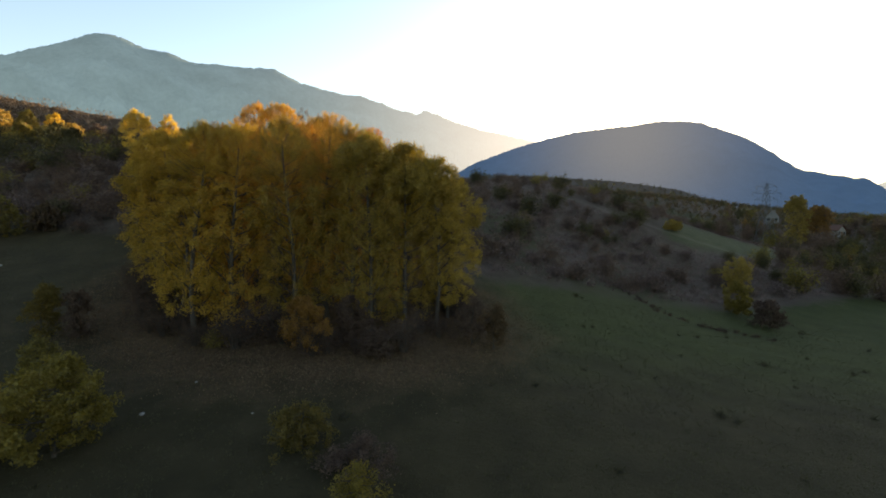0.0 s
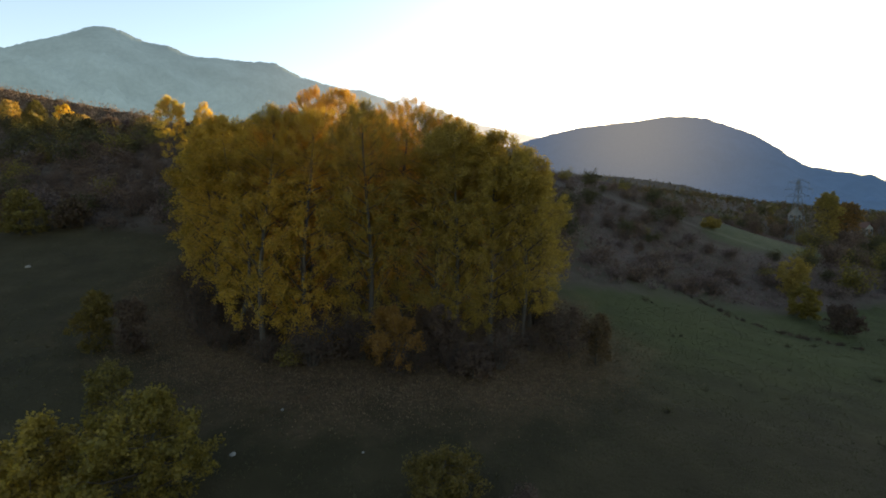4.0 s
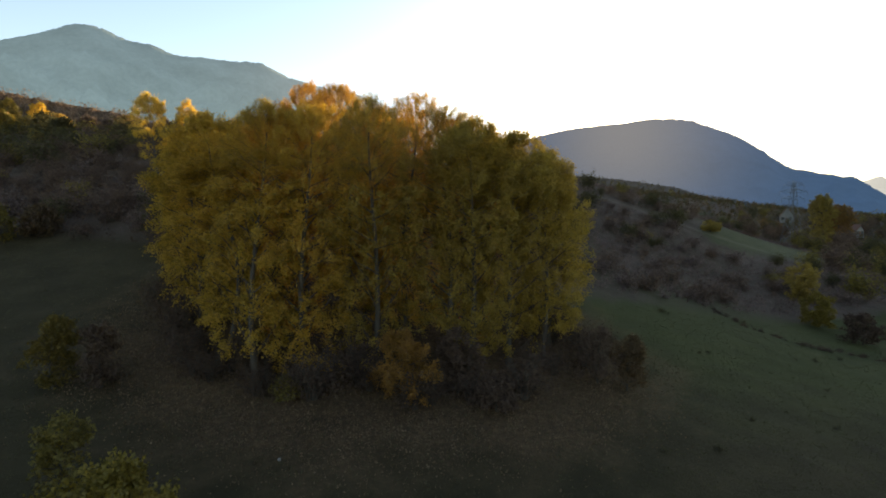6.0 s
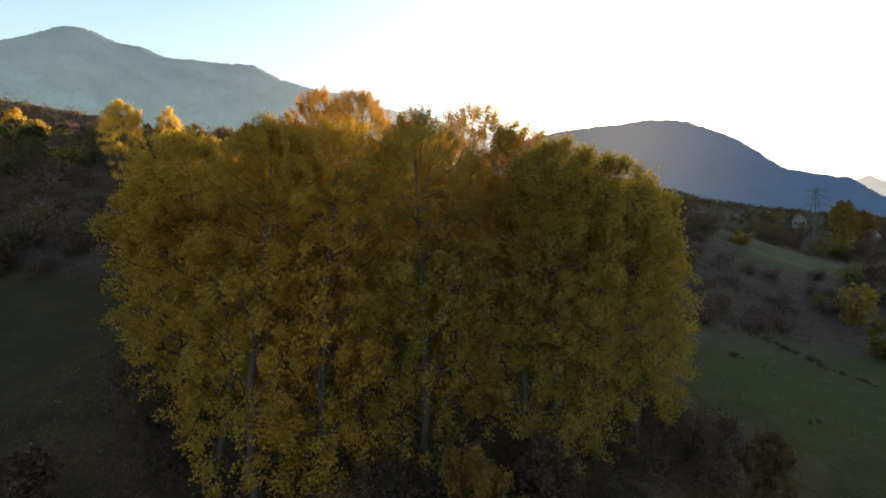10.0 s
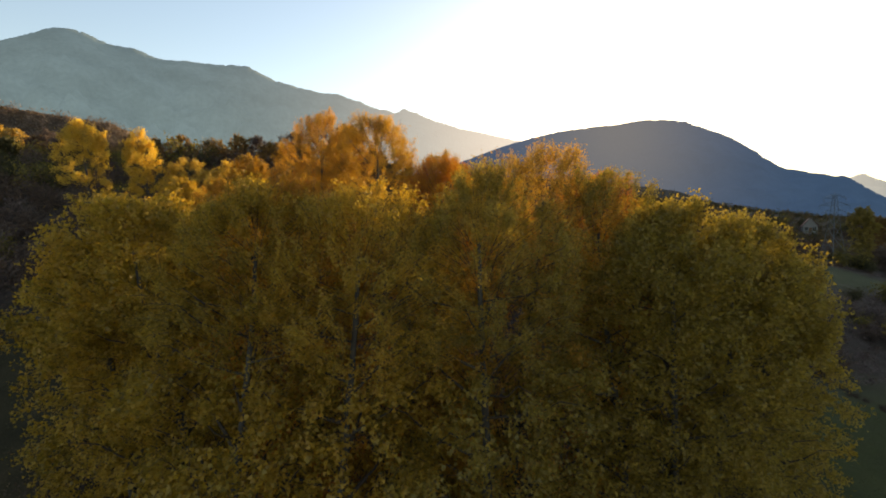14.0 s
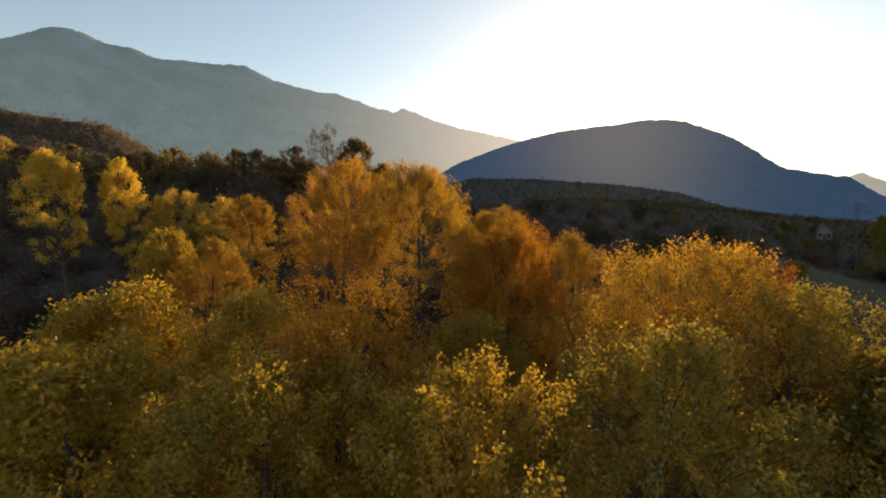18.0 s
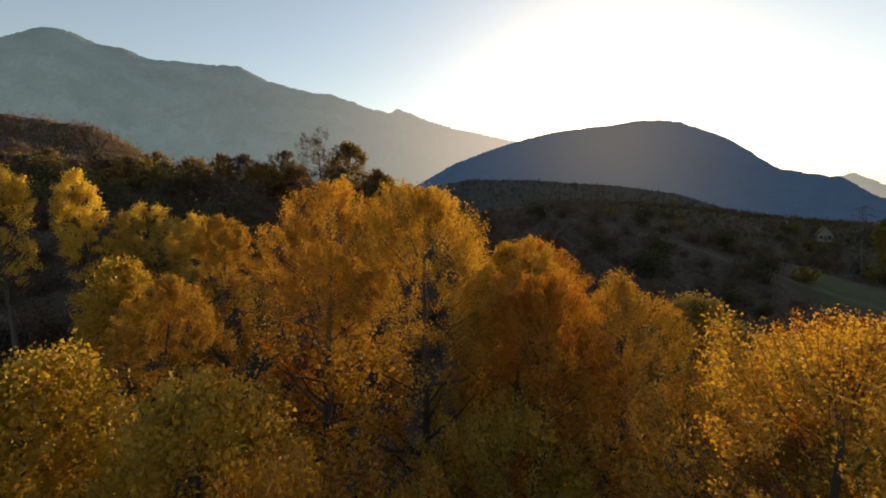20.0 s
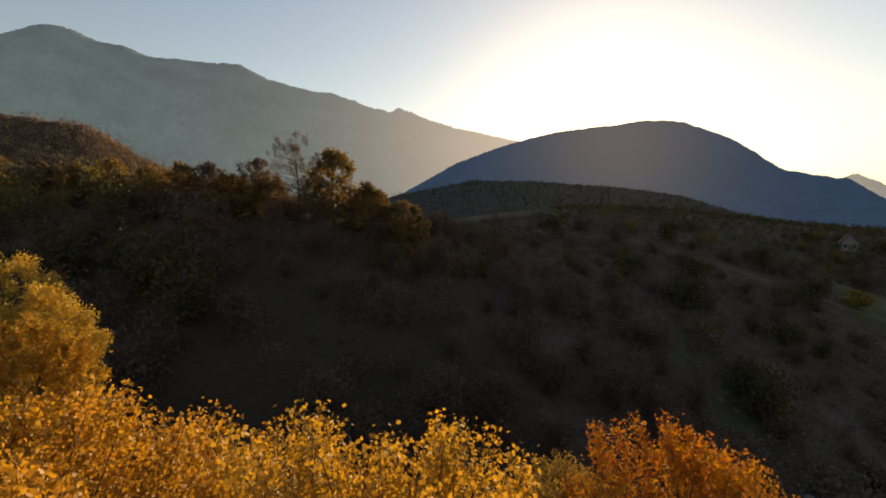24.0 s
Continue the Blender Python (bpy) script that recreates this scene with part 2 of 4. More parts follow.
def ground_material():
    m, nt = material("meadow_and_scrub")
    geo = nt.nodes.new("ShaderNodeNewGeometry")
    pos = geo.outputs["Position"]
    sep = nt.nodes.new("ShaderNodeSeparateXYZ")
    nt.links.new(pos, sep.inputs[0])
    big, mid = noise_at(nt, pos, 0.035, 4), noise_at(nt, pos, 0.35, 5, 0.6)
    fine, grain = noise_at(nt, pos, 3.2, 5, 0.65), noise_at(nt, pos, 14.0, 4, 0.7)
    grass = ramp(nt, mid, [(0.25, (0.027, 0.021, 0.012)), (0.5, (0.045, 0.035, 0.018)), (0.75, (0.07, 0.052, 0.028))])
    # fresher grass on the open side of the meadow
    lush = maths(nt, "MULTIPLY", maths(nt, "SUBTRACT", sep.outputs["X"], 1.0), 0.14, True)
    lush = maths(nt, "MULTIPLY", lush, maths(nt, "MULTIPLY", maths(nt, "SUBTRACT", sep.outputs["Y"], maths(nt, "SUBTRACT", 33.0, maths(nt, "MULTIPLY", mid, 12.0))), 0.07, True))
    grass = mixed(nt, maths(nt, "MULTIPLY", lush, 0.85), grass, ramp(nt, mid, [(0.25, (0.028, 0.038, 0.01)), (0.5, (0.041, 0.054, 0.014)), (0.75, (0.058, 0.068, 0.019))]))
    grass = mixed(nt, maths(nt, "MULTIPLY", grain, 0.5), grass, (0.03, 0.028, 0.014))
    scrub = ramp(nt, fine, [(0.3, (0.06, 0.042, 0.041)), (0.5, (0.11, 0.077, 0.072)), (0.72, (0.17, 0.122, 0.108))])
    scrub = mixed(nt, maths(nt, "MULTIPLY", ramp(nt, mid, [(0.38, (0, 0, 0)), (0.62, (1, 1, 1))]), 0.65), scrub, (0.03, 0.02, 0.018))
    scrub = mixed(nt, maths(nt, "MULTIPLY", big, 0.7), scrub, (0.065, 0.05, 0.024))
    # the slope over the meadow is rough scrub, with strips of grass
    edge = maths(nt, "ADD", maths(nt, "MULTIPLY", maths(nt, "MAXIMUM", sep.outputs["X"], 0.0), -0.42), sep.outputs["Y"])
    edge = maths(nt, "ADD", edge, maths(nt, "MULTIPLY", maths(nt, "MINIMUM", maths(nt, "ADD", sep.outputs["X"], 20.0), 0.0), 0.2))
    edge = maths(nt, "ADD", edge, maths(nt, "MULTIPLY", mid, 10.0))
    rough = maths(nt, "MULTIPLY", maths(nt, "SUBTRACT", edge, 51.5), 0.35, True)
    strip = ramp(nt, noise_at(nt, pos, 0.018, 3), [(0.5, (0, 0, 0)), (0.58, (1, 1, 1))])
    rough = maths(nt, "MULTIPLY", rough, maths(nt, "SUBTRACT", 1.0, maths(nt, "MULTIPLY", strip, 0.6)))
    fx, fy = maths(nt, "SUBTRACT", sep.outputs["X"], 74.0), maths(nt, "SUBTRACT", sep.outputs["Y"], 112.0)
    px = maths(nt, "MULTIPLY", maths(nt, "ADD", maths(nt, "MULTIPLY", fx, 0.867), maths(nt, "MULTIPLY", fy, 0.5)), 0.031)
    py = maths(nt, "MULTIPLY", maths(nt, "SUBTRACT", maths(nt, "MULTIPLY", fy, 0.867), maths(nt, "MULTIPLY", fx, 0.5)), 0.09)
    field = maths(nt, "ADD", maths(nt, "MULTIPLY", px, px), maths(nt, "MULTIPLY", py, py))
    field = maths(nt, "MULTIPLY", maths(nt, "SUBTRACT", 1.3, maths(nt, "ADD", field, mid)), 3.0, True)
    rough = maths(nt, "MULTIPLY", rough, maths(nt, "SUBTRACT", 1.0, field))
    pasture = ramp(nt, mid, [(0.3, (0.045, 0.05, 0.022)), (0.7, (0.078, 0.078, 0.038))])
    col = mixed(nt, rough, mixed(nt, field, grass, pasture), scrub)
    # a worn track along the terrace over the scrub slope
    along = maths(nt, "ADD", sep.outputs["Y"], maths(nt, "MULTIPLY", sep.outputs["X"], 0.33))
    off = maths(nt, "ABSOLUTE", maths(nt, "SUBTRACT", along, maths(nt, "ADD", 120.0, maths(nt, "MULTIPLY", mid, 3.0))))
    track = maths(nt, "SUBTRACT", 1.0, maths(nt, "MULTIPLY", off, 0.7), True)
    track = maths(nt, "MULTIPLY", track, maths(nt, "MULTIPLY", maths(nt, "SUBTRACT", sep.outputs["X"], 16.0), 0.2, True))
    track = maths(nt, "MULTIPLY", track, maths(nt, "MULTIPLY", maths(nt, "SUBTRACT", 74.0, sep.outputs["X"]), 0.1, True))
    col = mixed(nt, maths(nt, "MULTIPLY", track, 0.35), col, (0.15, 0.13, 0.1))
    # fallen leaves round the grove
    dx = maths(nt, "MULTIPLY", maths(nt, "ADD", sep.outputs["X"], 11.0), 0.055)
    dy = maths(nt, "MULTIPLY", maths(nt, "SUBTRACT", sep.outputs["Y"], 39.0), 0.072)
    rr = maths(nt, "SQRT", maths(nt, "ADD", maths(nt, "MULTIPLY", dx, dx), maths(nt, "MULTIPLY", dy, dy)))
    lit = maths(nt, "ADD", maths(nt, "SUBTRACT", 1.22, rr), maths(nt, "MULTIPLY", maths(nt, "SUBTRACT", mid, 0.5), 0.9))
    lit = maths(nt, "MULTIPLY", lit, 2.6, True)
    lit = maths(nt, "MULTIPLY", lit, maths(nt, "MULTIPLY", maths(nt, "SUBTRACT", grain, 0.32), 4.0, True))
    leaf = ramp(nt, fine, [(0.3, (0.06, 0.036, 0.022)), (0.6, (0.12, 0.072, 0.04)), (0.8, (0.19, 0.122, 0.068))])
    col = mixed(nt, lit, col, leaf)
    h = maths(nt, "ADD", fine, maths(nt, "MULTIPLY", grain, 0.5))
    finish(nt, principled(nt, col, 0.95, h, 0.8, 0.12, 0.1))
    return m


def build_ground():
    radii = [0.0]
    while radii[-1] < 4200:
        radii.append(radii[-1] + max(0.7, radii[-1] * 0.022))
    n = 200
    r, a = np.meshgrid(radii[1:], np.linspace(0, 2 * np.pi, n, endpoint=False), indexing="ij")
    x, y = -10 + r * np.cos(a), 35 + r * np.sin(a)
    z = ground_np(x, y)
    v = np.stack([x, y, z], -1).reshape(-1, 3)
    f = grid_faces(len(radii) - 1, n, True)
    v = np.vstack([v, [(-10, 35, ground(-10, 35))]])
    f += [(j, (j + 1) % n, len(v) - 1)[::-1] for j in range(n)]
    ob = new("ground", mesh_from("ground", v, [q[::-1] for q in f], ground_material()))
    tagged(ob, "rough meadow and scrubby hillside with fallen leaves", "ground", kind="structure")


build_ground()


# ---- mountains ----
def hazy_mountain_material(name, low, high, glow, bright, strength, focus, top, dim):
    """Wooded mountainside in the distance; a faint glow paints in the haze of the air before it."""
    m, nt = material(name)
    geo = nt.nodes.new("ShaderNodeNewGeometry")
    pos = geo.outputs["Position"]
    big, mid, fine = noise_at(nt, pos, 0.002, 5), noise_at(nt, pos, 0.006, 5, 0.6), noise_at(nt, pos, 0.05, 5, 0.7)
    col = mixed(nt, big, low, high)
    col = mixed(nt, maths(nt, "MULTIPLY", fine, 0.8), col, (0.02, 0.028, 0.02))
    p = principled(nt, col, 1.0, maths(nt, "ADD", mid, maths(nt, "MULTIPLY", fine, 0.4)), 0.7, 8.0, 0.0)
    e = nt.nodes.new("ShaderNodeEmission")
    # painted haze, brighter towards the sun
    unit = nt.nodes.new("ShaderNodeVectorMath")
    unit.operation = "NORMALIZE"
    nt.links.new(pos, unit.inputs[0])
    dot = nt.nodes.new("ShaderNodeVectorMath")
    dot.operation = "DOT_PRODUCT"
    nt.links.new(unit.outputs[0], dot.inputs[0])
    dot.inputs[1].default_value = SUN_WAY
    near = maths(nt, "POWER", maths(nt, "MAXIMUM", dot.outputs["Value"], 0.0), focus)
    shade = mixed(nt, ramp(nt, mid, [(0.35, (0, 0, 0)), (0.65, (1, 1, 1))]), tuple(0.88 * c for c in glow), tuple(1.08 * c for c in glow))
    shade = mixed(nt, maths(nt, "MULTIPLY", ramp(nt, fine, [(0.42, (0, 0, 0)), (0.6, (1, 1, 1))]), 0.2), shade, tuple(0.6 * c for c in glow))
    # the painted haze is stronger on the low parts
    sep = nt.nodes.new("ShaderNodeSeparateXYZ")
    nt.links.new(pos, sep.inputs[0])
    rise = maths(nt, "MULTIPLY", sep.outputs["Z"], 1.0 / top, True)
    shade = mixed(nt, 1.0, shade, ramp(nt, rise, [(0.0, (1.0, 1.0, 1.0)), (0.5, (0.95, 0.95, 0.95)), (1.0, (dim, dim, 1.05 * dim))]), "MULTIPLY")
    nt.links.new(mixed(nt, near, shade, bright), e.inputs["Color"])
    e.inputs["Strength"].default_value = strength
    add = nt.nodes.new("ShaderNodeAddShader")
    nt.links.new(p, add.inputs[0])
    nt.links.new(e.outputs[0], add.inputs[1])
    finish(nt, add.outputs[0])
    return m


def woodland_floor(name, a, b, c):
    m, nt = material(name)
    geo = nt.nodes.new("ShaderNodeNewGeometry")
    big, fine = noise_at(nt, geo.outputs["Position"], 0.012, 5, 0.6), noise_at(nt, geo.outputs["Position"], 0.16, 5, 0.7)
    col = mixed(nt, ramp(nt, big, [(0.35, (0, 0, 0)), (0.65, (1, 1, 1))]), a, b)
    col = mixed(nt, ramp(nt, fine, [(0.45, (0, 0, 0)), (0.7, (1, 1, 1))]), col, c)
    finish(nt, principled(nt, col, 1.0, fine, 0.8, 3.0, 0.0))
    return m


SLOPES = {}


def mountain(name, label, mat, crest, near, far, back, rough, seed, foot=20.0, trees=0.0):
    """crest: bearing from the way ahead and the crest's rise over 10.5 m, both in degrees, seen from the origin."""
    az = np.arange(crest[0][0], crest[-1][0] + 0.01, 0.12)
    el = np.interp(az, *zip(*crest))
    for _ in range(5):
        el[1:-1] = 0.25 * el[:-2] + 0.5 * el[1:-1] + 0.25 * el[2:]
    rows = 36
    v = []
    for i in range(rows):
        k = i / (rows - 4)
        d = near + (far - near) * k if k <= 1 else far + (k - 1) * back * 8
        for a, e in zip(az, el):
            top = 10.5 + far * math.tan(radians(e))
            s = min(k, 1.0)
            h = foot + (top - foot) * (0.35 * s + 0.65 * s ** 1.7)
            p = Vector((d * math.sin(radians(a)), d * math.cos(radians(a)), 0))
            q = p / (far * 0.09) + Vector((seed, 0, 0))
            h += (noise.fractal(q, 0.9, 2.1, 5) * rough * far * s * (1 - s) * 2.4) if k <= 1 else -(k - 1) * 8 * (top - foot)
            if trees and abs(k - 1) < 0.001:
                h += trees * (noise.noise(Vector((a * 1.3, seed, 0))) + 0.8 * noise.noise(Vector((a * 3.7, seed, 3))) + 0.5 * noise.noise(Vector((a * 9.1, seed, 5))))
            v.append((p.x, p.y, h))
    SLOPES[name] = np.array(v).reshape(rows, len(az), 3)[:rows - 3]
    ob = new(name, mesh_from(name, v, [q[::-1] for q in grid_faces(rows, len(az))], mat))
    return tagged(ob, label, "mountain", kind="structure")


# glow colours are haze painted into the emission, stronger towards the sun
FAR_HAZY_WOODS = hazy_mountain_material("far_mountain_woods_haze", (0.04, 0.05, 0.035), (0.07, 0.07, 0.05), (0.235, 0.42, 0.5), (1.6, 1.6, 1.45), 0.225, 11.0, 860.0, 0.8)
NEAR_HAZY_HILL = hazy_mountain_material("near_hill_woods_haze", (0.02, 0.028, 0.028), (0.04, 0.038, 0.03), (0.045, 0.13, 0.29), (0.27, 0.31, 0.35), 0.225, 60.0, 230.0, 1.0)
RIDGE_FLOOR = woodland_floor("ridge_woodland_floor", (0.1, 0.07, 0.05), (0.14, 0.085, 0.05), (0.06, 0.045, 0.035))
FOOT_HAZY_WOODS = hazy_mountain_material("foothill_woods_haze", (0.03, 0.03, 0.024), (0.045, 0.038, 0.03), (0.02, 0.034, 0.05), (0.05, 0.054, 0.058), 0.225, 45.0, 60.0, 1.0)
mountain("backdrop_mountain", "long blue-green mountain ridge with a rounded peak and painted haze glow", FAR_HAZY_WOODS,
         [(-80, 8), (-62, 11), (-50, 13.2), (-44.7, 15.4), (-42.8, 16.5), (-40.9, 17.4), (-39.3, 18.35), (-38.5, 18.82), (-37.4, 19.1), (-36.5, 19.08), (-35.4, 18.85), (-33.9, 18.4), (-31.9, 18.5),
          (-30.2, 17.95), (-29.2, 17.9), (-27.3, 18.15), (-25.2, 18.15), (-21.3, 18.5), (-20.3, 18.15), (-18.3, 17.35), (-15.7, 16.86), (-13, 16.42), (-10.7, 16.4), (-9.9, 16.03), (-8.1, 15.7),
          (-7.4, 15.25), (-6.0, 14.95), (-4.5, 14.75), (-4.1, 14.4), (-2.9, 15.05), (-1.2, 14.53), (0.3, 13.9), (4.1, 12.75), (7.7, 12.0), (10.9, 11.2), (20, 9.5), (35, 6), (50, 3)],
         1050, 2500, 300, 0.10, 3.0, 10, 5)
mountain("backdrop_hill", "dark wooded hill in the shade before the sun, blue from painted haze", NEAR_HAZY_HILL,
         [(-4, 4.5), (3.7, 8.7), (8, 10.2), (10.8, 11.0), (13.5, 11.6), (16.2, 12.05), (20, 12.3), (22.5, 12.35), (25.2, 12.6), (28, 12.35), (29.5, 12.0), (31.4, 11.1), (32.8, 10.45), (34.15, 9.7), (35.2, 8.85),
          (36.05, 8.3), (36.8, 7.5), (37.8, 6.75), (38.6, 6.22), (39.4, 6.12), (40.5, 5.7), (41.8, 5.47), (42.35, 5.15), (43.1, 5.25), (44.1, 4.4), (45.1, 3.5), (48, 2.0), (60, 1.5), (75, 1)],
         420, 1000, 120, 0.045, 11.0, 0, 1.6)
mountain("backdrop_far_range", "distant mountain range, pale with painted haze glow", FAR_HAZY_WOODS, [(36, 1), (42, 3.9), (44.8, 4.9), (45.3, 5.1), (46, 4.45), (47.4, 3.75), (52, 4.0), (60, 5.5), (75, 4)], 2800, 3900, 200, 0.05, 23.0, -20)
mountain("backdrop_ridge", "bare brown wooded ridge that falls away behind the slope", RIDGE_FLOOR,
         [(-85, 11), (-60, 12.4), (-45, 11.8), (-42, 11.6), (-36.6, 11.35), (-33.8, 11.2), (-32.4, 10.5), (-31.1, 9.7), (-30.2, 9.0), (-27, 7.6), (-22, 6.0), (-14, 5.0), (-6, 2.0)],
         240, 400, 60, 0.03, 31.0, 4, 1.0)
mountain("backdrop_foothill", "low wooded foothill under the dark hill, with faint painted haze", FOOT_HAZY_WOODS,
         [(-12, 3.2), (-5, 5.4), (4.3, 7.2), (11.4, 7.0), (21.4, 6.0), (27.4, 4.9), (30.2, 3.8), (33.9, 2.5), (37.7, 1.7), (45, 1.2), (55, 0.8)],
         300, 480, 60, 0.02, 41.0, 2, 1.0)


# ---- trees ----
def leaf_mesh(name, centres, sizes, rng, mat, droop=0.35, folded=False):
    """One small leaf at each centre; folded: a lozenge creased along its rib, for leaves seen close by."""
    n = len(centres)
    nrm = rng.normal(size=(n, 3))
    nrm /= np.linalg.norm(nrm, axis=1, keepdims=True)
    along = rng.normal(size=(n, 3)) + (0, 0, -droop * 2)
    along -= (along * nrm).sum(1, keepdims=True) * nrm
    along /= np.linalg.norm(along, axis=1, keepdims=True) + 1e-9
    side = np.cross(nrm, along)
    s = sizes[:, None]
    c = 4 if folded else 3
    v = np.empty((n, c, 3))
    if folded:
        v[:, 0] = centres - along * s * 0.5
        v[:, 1] = centres + side * s * 0.42 + nrm * s * 0.12 - along * s * 0.06
        v[:, 2] = centres + along * s * 0.55
        v[:, 3] = centres - side * s * 0.42 + nrm * s * 0.12 - along * s * 0.06
    else:
        v[:, 0] = centres + side * s * 0.48 - along * s * 0.36
        v[:, 1] = centres + along * s * 0.6
        v[:, 2] = centres - side * s * 0.48 - along * s * 0.36
    me = bpy.data.meshes.new(name)
    me.vertices.add(c * n)
    me.vertices.foreach_set("co", v.astype(np.float32).ravel())
    me.loops.add(c * n)
    me.loops.foreach_set("vertex_index", np.arange(c * n, dtype=np.int32))
    me.polygons.add(n)
    me.polygons.foreach_set("loop_start", np.arange(0, c * n, c, dtype=np.int32))
    me.update(calc_edges=True)
    me.materials.append(mat)
    return me


class Wood:
    """Gathers tapered tubes into one mesh."""

    def __init__(self):
        self.v, self.f = [], []

    def tube(self, points, radii, sides=6):
        pts = [Vector(p) for p in points]
        for i, (p, r) in enumerate(zip(pts, radii)):
            way = (pts[min(i + 1, len(pts) - 1)] - pts[max(i - 1, 0)]).normalized()
            u = way.orthogonal().normalized() if abs(way.z) < 0.95 else (Vector((1, 0, 0)) - way * way.x).normalized()
            w = way.cross(u)
            for j in range(sides):
                a = 2 * math.pi * j / sides
                self.v.append(p + (u * math.cos(a) + w * math.sin(a)) * r)
        b = len(self.v) - len(pts) * sides
        for i in range(len(pts) - 1):
            for j in range(sides):
                k = (j + 1) % sides
                self.f.append((b + i * sides + j, b + i * sides + k, b + (i + 1) * sides + k, b + (i + 1) * sides + j))
        return self

    def mesh(self, name, mat):
        return mesh_from(name, self.v, self.f, mat)


def under(name, data, parent, label=""):
    ob = new(name, data)
    ob.parent = parent
    return tagged(ob, label) if label else ob


def crown_width(h, low, dome):
    """Share of the full width at a share h of the height: a round dome over sides that draw in below."""
    if h > 1 - dome:
        return math.sqrt(max(0.02, 1 - ((h - 1 + dome) / dome) ** 2.05))
    return 0.76 + 0.24 * math.sin(0.5 * math.pi * min(1.0, max(0.0, 1.25 * (h - low) / max(0.05, 1 - dome - low))))


def tree(kind, label, x, y, top, r, leaf, bark, seed, leaves=12000, size=0.12, low=0.1, lean=(0, 0), group="", limbs=10, bare=0.0, category="tree", rag=1.0, near_top=False):
    """A tree with its root on the ground: trunk, main limbs, twigs and a crown of leaves set along many short shoots that
    stand on a lobed dome and hang down its sides. bare: share of leafless shoots; rag: how uneven its outline is;
    near_top: the top carries smaller and more leaves."""
    rng = np.random.default_rng(seed)
    fine_top = near_top and size < 0.07
    z0 = ground(x, y) - 0.15
    tall = top - z0
    base = new(kind)
    base.location = (x, y, z0)
    tagged(base, label, category, group)
    bend = rng.normal(0, 0.02 * tall, 2)
    dome = min(0.55, max(0.16, 1.3 * r / tall))
    brow = 1 - dome

    def stem(h):
        return Vector((lean[0] * h + bend[0] * math.sin(h * 5), lean[1] * h + bend[1] * math.sin(h * 4 + 1), h * tall))

    def width(h, a):
        lobe = noise.noise(Vector((math.cos(a) * 1.5 + seed, math.sin(a) * 1.5, h * tall * 0.3)))
        fine = noise.noise(Vector((math.cos(a) * 4.0, math.sin(a) * 4.0 + seed, h * tall * 0.9)))
        return r * crown_width(h, low, dome) * (0.92 + 0.34 * rag * lobe + 0.18 * rag * fine)

    hs = np.linspace(0, 0.88, 12)
    r0 = 0.0095 * tall + 0.03
    trunk = Wood().tube([stem(h) for h in hs], [r0 * (1.35 if h == 0 else 1) * (1 - h) ** 0.8 + 0.008 for h in hs], 8)
    under("trunk", trunk.mesh("trunk", bark), base)
    twigs = Wood()
    count = int(14 + tall * 1.1)
    big = set(int(count * q) for q in np.linspace(0.04, 0.8, limbs))
    for b in range(count):
        h0 = low * 0.8 + (0.82 - low) * (b / count) ** 0.85
        h1 = min(0.93, h0 + rng.uniform(0.08, 0.2) * (1.15 - h0))
        a = b * 2.39996 + rng.normal(0, 0.35)
        out = 0.85 * width(h1, a)
        s = stem(h0)
        e = stem(h1) + Vector((math.cos(a) * out, math.sin(a) * out, 0))
        mid = s.lerp(e, 0.55) + Vector((0, 0, -0.06 * out + 0.1))
        pts = [s, s.lerp(mid, 0.55), mid, mid.lerp(e, 0.5) + Vector((0, 0, 0.08 * out)), e]
        rr = r0 * (1 - h0) ** 0.8 * 0.42 + 0.012
        radii = [rr, rr * 0.75, rr * 0.5, rr * 0.3, 0.008]
        if b in big:
            under("limb", Wood().tube(pts, [1.3 * q for q in radii], 6).mesh("limb", BARK_TWIG), base)
        else:
            twigs.tube(pts, radii, 4)
    shoots, weights = [], []
    for i in range(int(2.2 * 6.28 * r * tall * (1 - low) * 0.9 + 60)):
        if rng.uniform() < (0.55 if fine_top else 0.45):
            h = brow + dome * rng.uniform() ** 0.75
        else:
            h = low + (brow + 0.06 - low) * rng.uniform() ** 0.85
        a = rng.uniform(0, 6.283)
        inner = rng.uniform() < 0.2
        w = width(h, a) * (rng.uniform(0.3, 0.8) if inner else rng.uniform(0.84, 1.0))
        tip = stem(h) + Vector((math.cos(a) * w, math.sin(a) * w, 0))
        gap = noise.noise(Vector((tip.x + x, tip.y + y, tip.z * 0.9)) * 0.62)
        if h < brow and gap < -0.1 - 0.33 * min(1.0, h / 0.6) and not inner:
            continue
        if h > brow:
            rise = 2.4 * (h - brow) / dome
        else:
            rise = -0.7 + 0.9 * h + 0.45 * rng.normal()
        way = (Vector((math.cos(a), math.sin(a), rise)) + Vector(rng.normal(0, 0.35, 3))).normalized()
        tip += way * (0.16 * r * rag * (noise.noise((tip + Vector((x, y, seed))) * 0.9) - 0.25))
        if h > brow:
            tip.z += 0.16 * r * rag * noise.noise(Vector((tip.x + x, tip.y + y, seed)) * 0.8)
        length = rng.uniform(0.4, 1.0) * (0.42 + 0.13 * r)
        start = tip - way * length
        twigs.tube([start, tip], [0.007, 0.003], 3)
        if rng.uniform() < 0.2:
            twigs.tube([stem(max(0.05, h - 0.1)).lerp(start, 0.35), start], [0.01, 0.006], 3)
        shoots.append((*start, *tip))
        weights.append(rng.uniform(0.6, 1.3) * (0.0 if rng.uniform() < bare else 1.0) * ((2.6 if fine_top else 1.75) if near_top and h > brow - 0.04 else 1.0))
